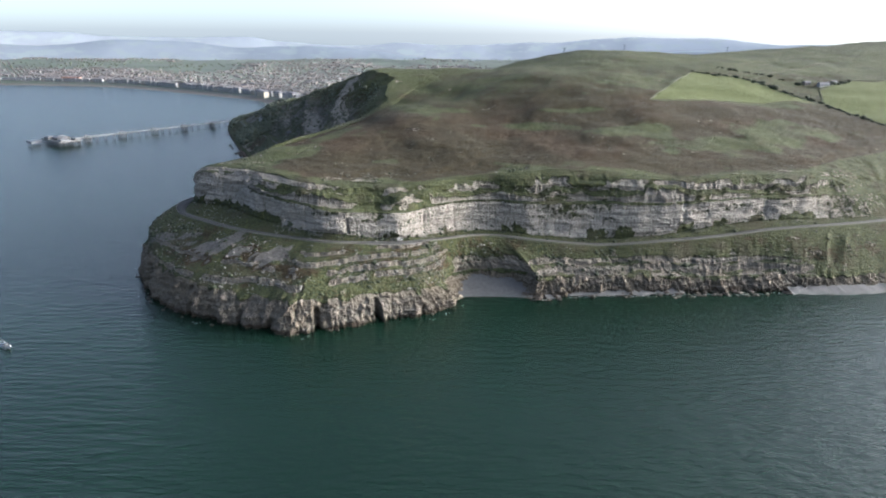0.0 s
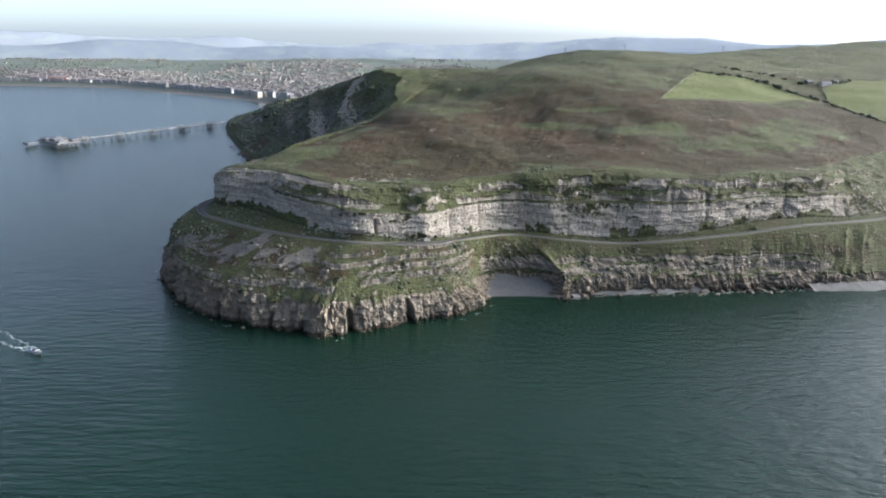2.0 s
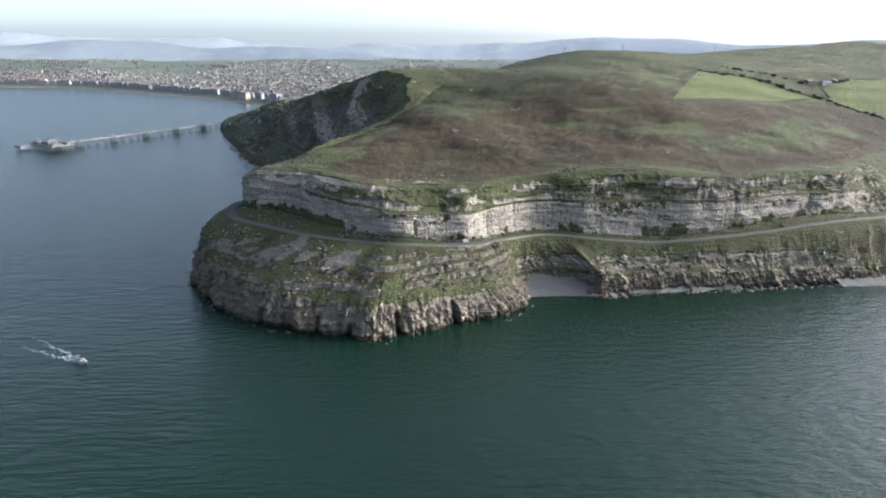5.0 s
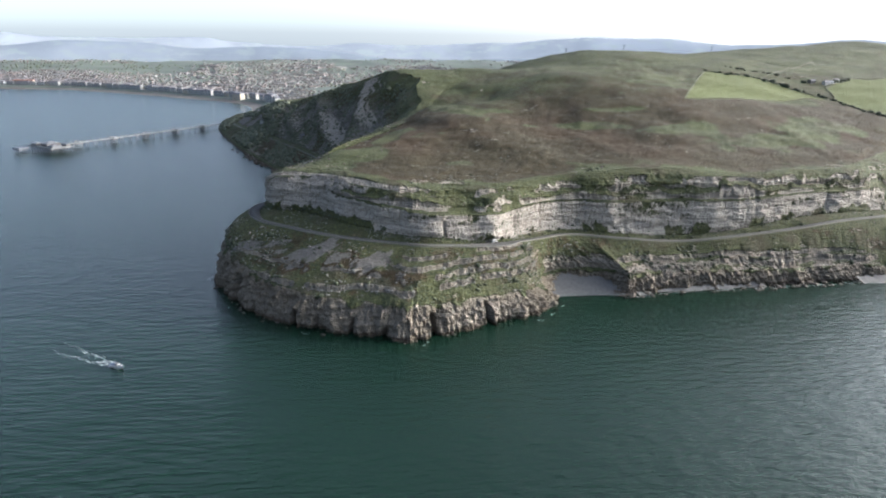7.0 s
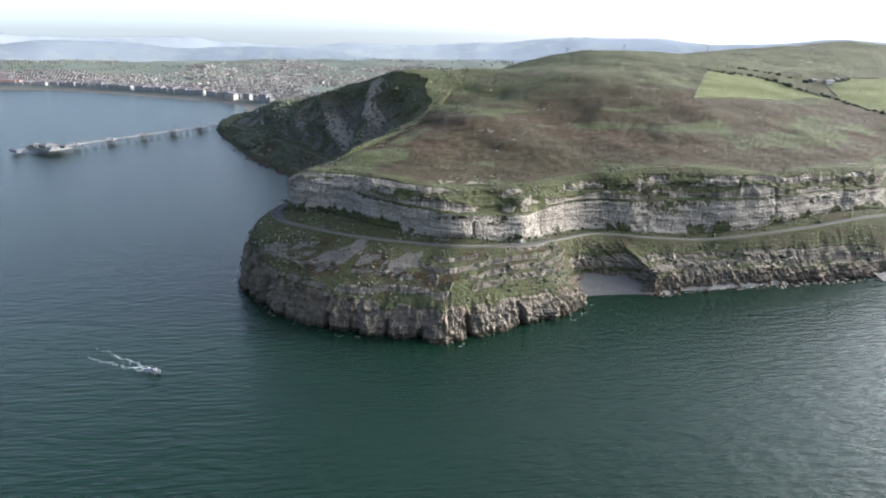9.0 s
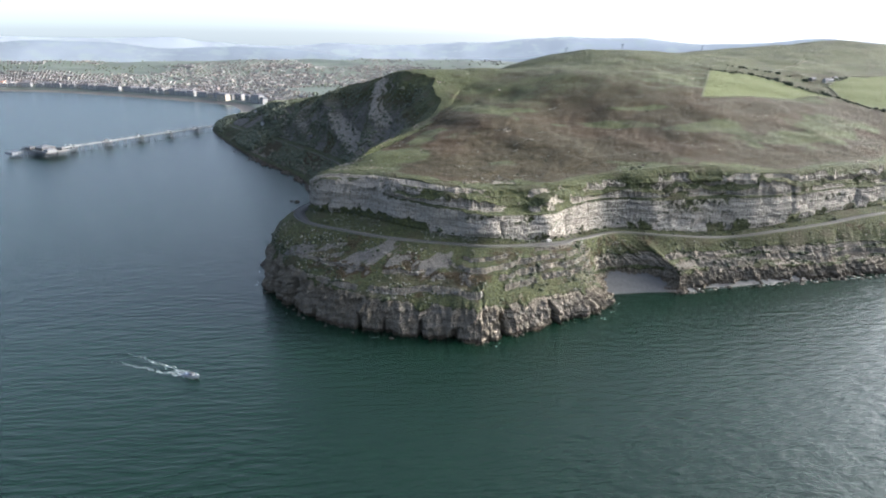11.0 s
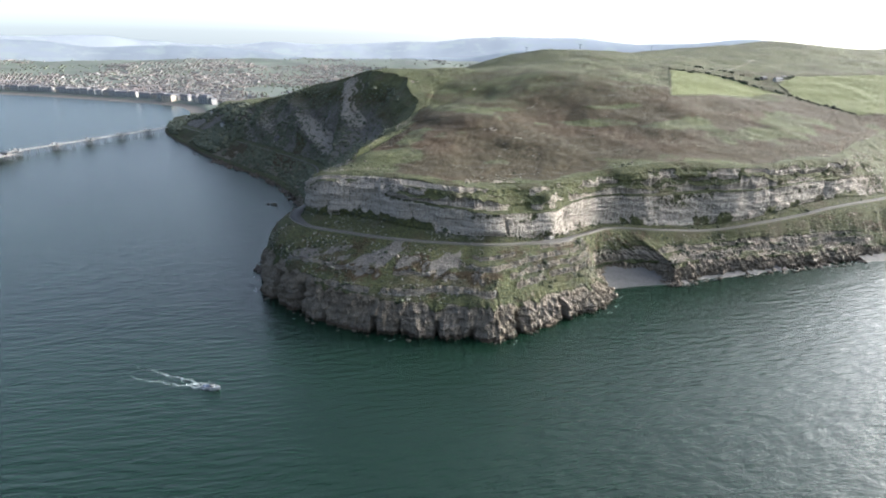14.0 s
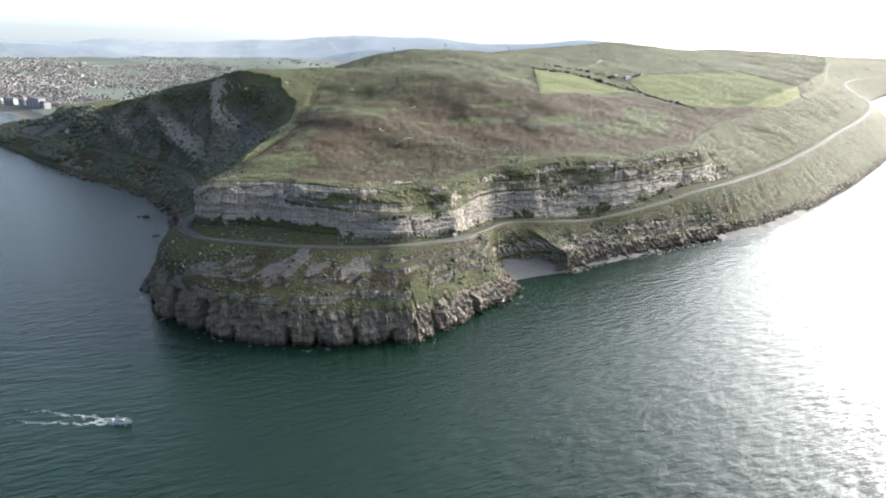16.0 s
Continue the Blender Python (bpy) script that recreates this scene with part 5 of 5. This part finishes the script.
def field_wall(a, b, high=0.8):
    """A dry-stone wall from a to b that follows the ground."""
    n = max(3, int(math.dist(a, b) / 9))
    side = Vector((a[1] - b[1], b[0] - a[0])).normalized() * 0.3
    layers = [[], [], [], []]
    r = np.random.default_rng(int(abs(a[0] + b[1])))
    for k in range(n + 1):
        x, y = a[0] + (b[0] - a[0]) * k / n, a[1] + (b[1] - a[1]) * k / n
        z = ground_z(x, y)
        top = z + high + r.uniform(-0.2, 0.3)
        for lay, s, zz in ((0, -1.3, z - 1.2), (1, -0.8, top), (2, 0.8, top), (3, 1.3, z - 1.2)):
            layers[lay].append((x + side.x * s, y + side.y * s, zz))
    me = grid_mesh("field_wall", [np.array(l) for l in layers])
    me.materials.append(DRY_STONE)
    return tagged(new("field_wall", me), "grey dry-stone wall along the edge of a pasture", "wall", "walls round the fields")


for f in (FIELD_A, FIELD_B):
    for a, b in zip(f, f[1:] + f[:1]):
        field_wall(a, b)
field_wall((470, 1035), (700, 1250))
hedge_rng = np.random.default_rng(51)
spots = []
for a, b, count in (((384, 1056), (470, 1035), 26), ((470, 1035), (530, 930), 60), ((530, 930), (560, 822), 34), ((540, 1030), (556, 1046), 16), ((592, 1028), (640, 1060), 26), ((440, 1110), (540, 1050), 30)):
    for f in hedge_rng.random(count):
        x, y = a[0] + (b[0] - a[0]) * f + hedge_rng.normal(0, 2.2), a[1] + (b[1] - a[1]) * f + hedge_rng.normal(0, 2.2)
        spots.append((x, y, ground_z(x, y)))
strew("hedgerow", GORSE, np.array(spots), hedge_rng.gamma(3.0, 0.5, len(spots)) + 0.6, "dark hedges and thorn bushes between the pastures", "hedge", seed=41, smooth=True)


def cottage(x, y, turn, l, d, e, r, wall, roof, label, chimneys=1):
    home = tagged(new("farmhouse" if l == 9 and d < 4 else "cottage"), label, "house")
    home.matrix_basis = pose(x, y, ground_z(x, y), 0, 0, turn)
    bm = bmesh.new()
    v = [bm.verts.new(p) for p in ((-l, -d, -2), (l, -d, -2), (l, d, -2), (-l, d, -2), (-l, -d, e), (l, -d, e), (l, d, e), (-l, d, e), (-l, 0, r), (l, 0, r))]
    for f in ((0, 1, 5, 4), (1, 2, 6, 9, 5), (2, 3, 7, 6), (3, 0, 4, 8, 7)):
        bm.faces.new([v[k] for k in f])
    part("wall", bm, wall, home)
    bm = bmesh.new()
    for s in (-1, 1):
        q = [(-l - 0.4, s * (d + 0.5), e - 0.3), (l + 0.4, s * (d + 0.5), e - 0.3), (l + 0.4, 0, r + 0.15), (-l - 0.4, 0, r + 0.15)]
        low = [bm.verts.new(p) for p in q]
        up = [bm.verts.new((p[0], p[1], p[2] + 0.25)) for p in q]
        bm.faces.new(low)
        bm.faces.new(up)
        for k in range(4):
            bm.faces.new((low[k], low[(k + 1) % 4], up[(k + 1) % 4], up[k]))
    slab = part("roof", bm, roof, home)
    for k in range(chimneys):
        bm = bmesh.new()
        cx = -l + 1 if k == 0 else l - 1
        box(bm, cx - 0.6, -0.5, r - 0.6, cx + 0.6, 0.5, r + 1.5)
        part("chimney", bm, WALL_STONE, slab)
    for k in range(int(l)):
        bm = bmesh.new()
        cx = -l + 1 + 2 * k
        box(bm, cx - 0.45, -d - 0.05, 1.0, cx + 0.45, -d + 0.1, 2.2)
        part("window", bm, PANE, home)
    return home


cottage(580, 1024, 12, 9, 3.2, 3.0, 5.2, WHITE_WALL, ROOF_SLATE, "long white farmhouse with a slate roof among fields", 2)
cottage(560, 1036, 12, 5, 3, 2.6, 4.6, WALL_STONE, ROOF_SLATE, "grey stone barn beside the farmhouse", 0)
cottage(604, 1040, 20, 5, 3, 2.6, 4.6, WALL_STONE, ROOF_SLATE, "grey stone outbuilding in the farmyard", 0)
cottage(-288, 1128, 60, 5, 3, 3.5, 6, WALL_STONE, ROOF_SLATE, "small grey lodge beside the coast road", 1)
cottage(-392, 1325, 60, 6, 3.5, 4.5, 7, WHITE_WALL, ROOF_SLATE, "white house among trees above the shore", 2)
cottage(-425, 1480, 30, 9, 4, 3.5, 5.5, CREAM_WALL, ROOF_GREY, "low cream building in the wooded valley", 0)


def pylon(x, y, high):
    """A cable-car mast: two legs, a crossbeam and its sheaves."""
    mast = tagged(new("cable_mast"), "grey steel cable-car mast on the skyline", "mast", "masts on the hilltop")
    mast.location = (x, y, ground_z(x, y))
    for s in (-1, 1):
        bm = bmesh.new()
        prism(bm, (s * 1.6, 0, -1), (s * 0.5, 0, high), 0.28, 6)
        part("leg", bm, IRON, mast)
    bm = bmesh.new()
    box(bm, -3.2, -0.3, high - 0.3, 3.2, 0.3, high + 0.35)
    part("crossbeam", bm, IRON, mast)
    for s in (-1, 1):
        bm = bmesh.new()
        box(bm, s * 2.9 - 0.2, -1.2, high + 0.35, s * 2.9 + 0.2, 1.2, high + 0.8)
        part("sheave", bm, IRON, mast)


for x, y, high in ((229, 1358, 10), (352, 1362, 11), (655, 1590, 12)):
    pylon(x, y, high)

RUBBER = plain("tyre_rubber", (0.03, 0.03, 0.03), 0.9, 0, 0.2, 2.0)
GREY_PAINT = plain("dark_grey_paint", (0.035, 0.035, 0.037), 0.3, 0, 0.1, 1.0)
WHEEL_STEEL = plain("wheel_steel", (0.4, 0.4, 0.42), 0.4, 0.8, 0.1, 1.0)


def vehicle(name, x, y, turn, l, w, h, hood, paint, label):
    car = tagged(new(name), label, "vehicle")
    k = np.argmin((road[:, 0] - x) ** 2 + (road[:, 1] - y) ** 2)
    car.matrix_basis = pose(x, y, road[k, 2] + 0.2, 0, 0, turn)
    bm = bmesh.new()
    box(bm, -l / 2, -w / 2, 0.35, l / 2, w / 2, 1.0, 0.08)
    v = [(-l / 2 + 0.1, 1.0), (l / 2 - hood, 1.0), (l / 2 - hood - 0.6, h), (-l / 2 + 0.25, h)]
    a = [bm.verts.new((p, -w / 2 + 0.1, q)) for p, q in v]
    b = [bm.verts.new((p, w / 2 - 0.1, q)) for p, q in v]
    bm.faces.new(a)
    bm.faces.new(b[::-1])
    for i in range(4):
        bm.faces.new((a[i], b[i], b[(i + 1) % 4], a[(i + 1) % 4]))
    part("body", bm, paint, car)
    for s in (-1, 1):
        bm = bmesh.new()
        y0 = s * (w / 2 - 0.09)
        box(bm, l / 2 - hood - 1.6, min(y0, y0 + s * 0.02), 1.1, l / 2 - hood - 0.6, max(y0, y0 + s * 0.02), h - 0.2)
        part("side_window", bm, GLASS_DARK, car)
    for wx in (-l / 2 + 0.85, l / 2 - 0.85):
        for s in (-1, 1):
            bm = bmesh.new()
            prism(bm, (wx, s * (w / 2 - 0.2), 0.34), (wx, s * (w / 2 + 0.02), 0.34), 0.34, 14)
            tyre = part("wheel", bm, RUBBER, car)
            bm = bmesh.new()
            prism(bm, (wx, s * (w / 2 + 0.02), 0.34), (wx, s * (w / 2 + 0.05), 0.34), 0.2, 10)
            part("rim", bm, WHEEL_STEEL, tyre)
    return car


vehicle("van", -41.5, 522.6, 20, 5.0, 1.95, 2.3, 0.9, WHITE_PAINT, "white van parked beside the cliff road")
vehicle("car", -47.5, 520.8, 16, 4.2, 1.75, 1.5, 1.1, GREY_PAINT, "dark grey car parked below the cliff")

# ---- woods at the foot of the eastern slope ----
wood = lambda p, r: p[2] < 75 and grain(p[0] / 60, p[1] / 60, 0, 361) + 0.45 > r.random()
spots = np.concatenate([on_rows(R_LOW, R_CLIFF - 10, 17.6, 21, 900, 31, wood), on_rows(R_SLOPE, R_CLIFF + 25, 18.6, 21, 500, 32, wood)])
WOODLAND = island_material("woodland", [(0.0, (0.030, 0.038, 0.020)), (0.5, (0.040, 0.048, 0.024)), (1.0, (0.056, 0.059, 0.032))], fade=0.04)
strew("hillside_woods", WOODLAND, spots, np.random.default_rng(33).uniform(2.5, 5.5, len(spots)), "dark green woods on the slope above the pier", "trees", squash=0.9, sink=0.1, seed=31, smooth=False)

scrub = lambda p, r: grain(p[0] / 45, p[1] / 45, 0, 371) + 0.5 > r.random()
spots = np.concatenate([on_rows(R_LOW, R_SLOPE - 2, 14.2, 18.2, 3600, 34, scrub), on_rows(R_BANK, R_CLIFF - 8, 14.3, 18.6, 6400, 35, scrub)])
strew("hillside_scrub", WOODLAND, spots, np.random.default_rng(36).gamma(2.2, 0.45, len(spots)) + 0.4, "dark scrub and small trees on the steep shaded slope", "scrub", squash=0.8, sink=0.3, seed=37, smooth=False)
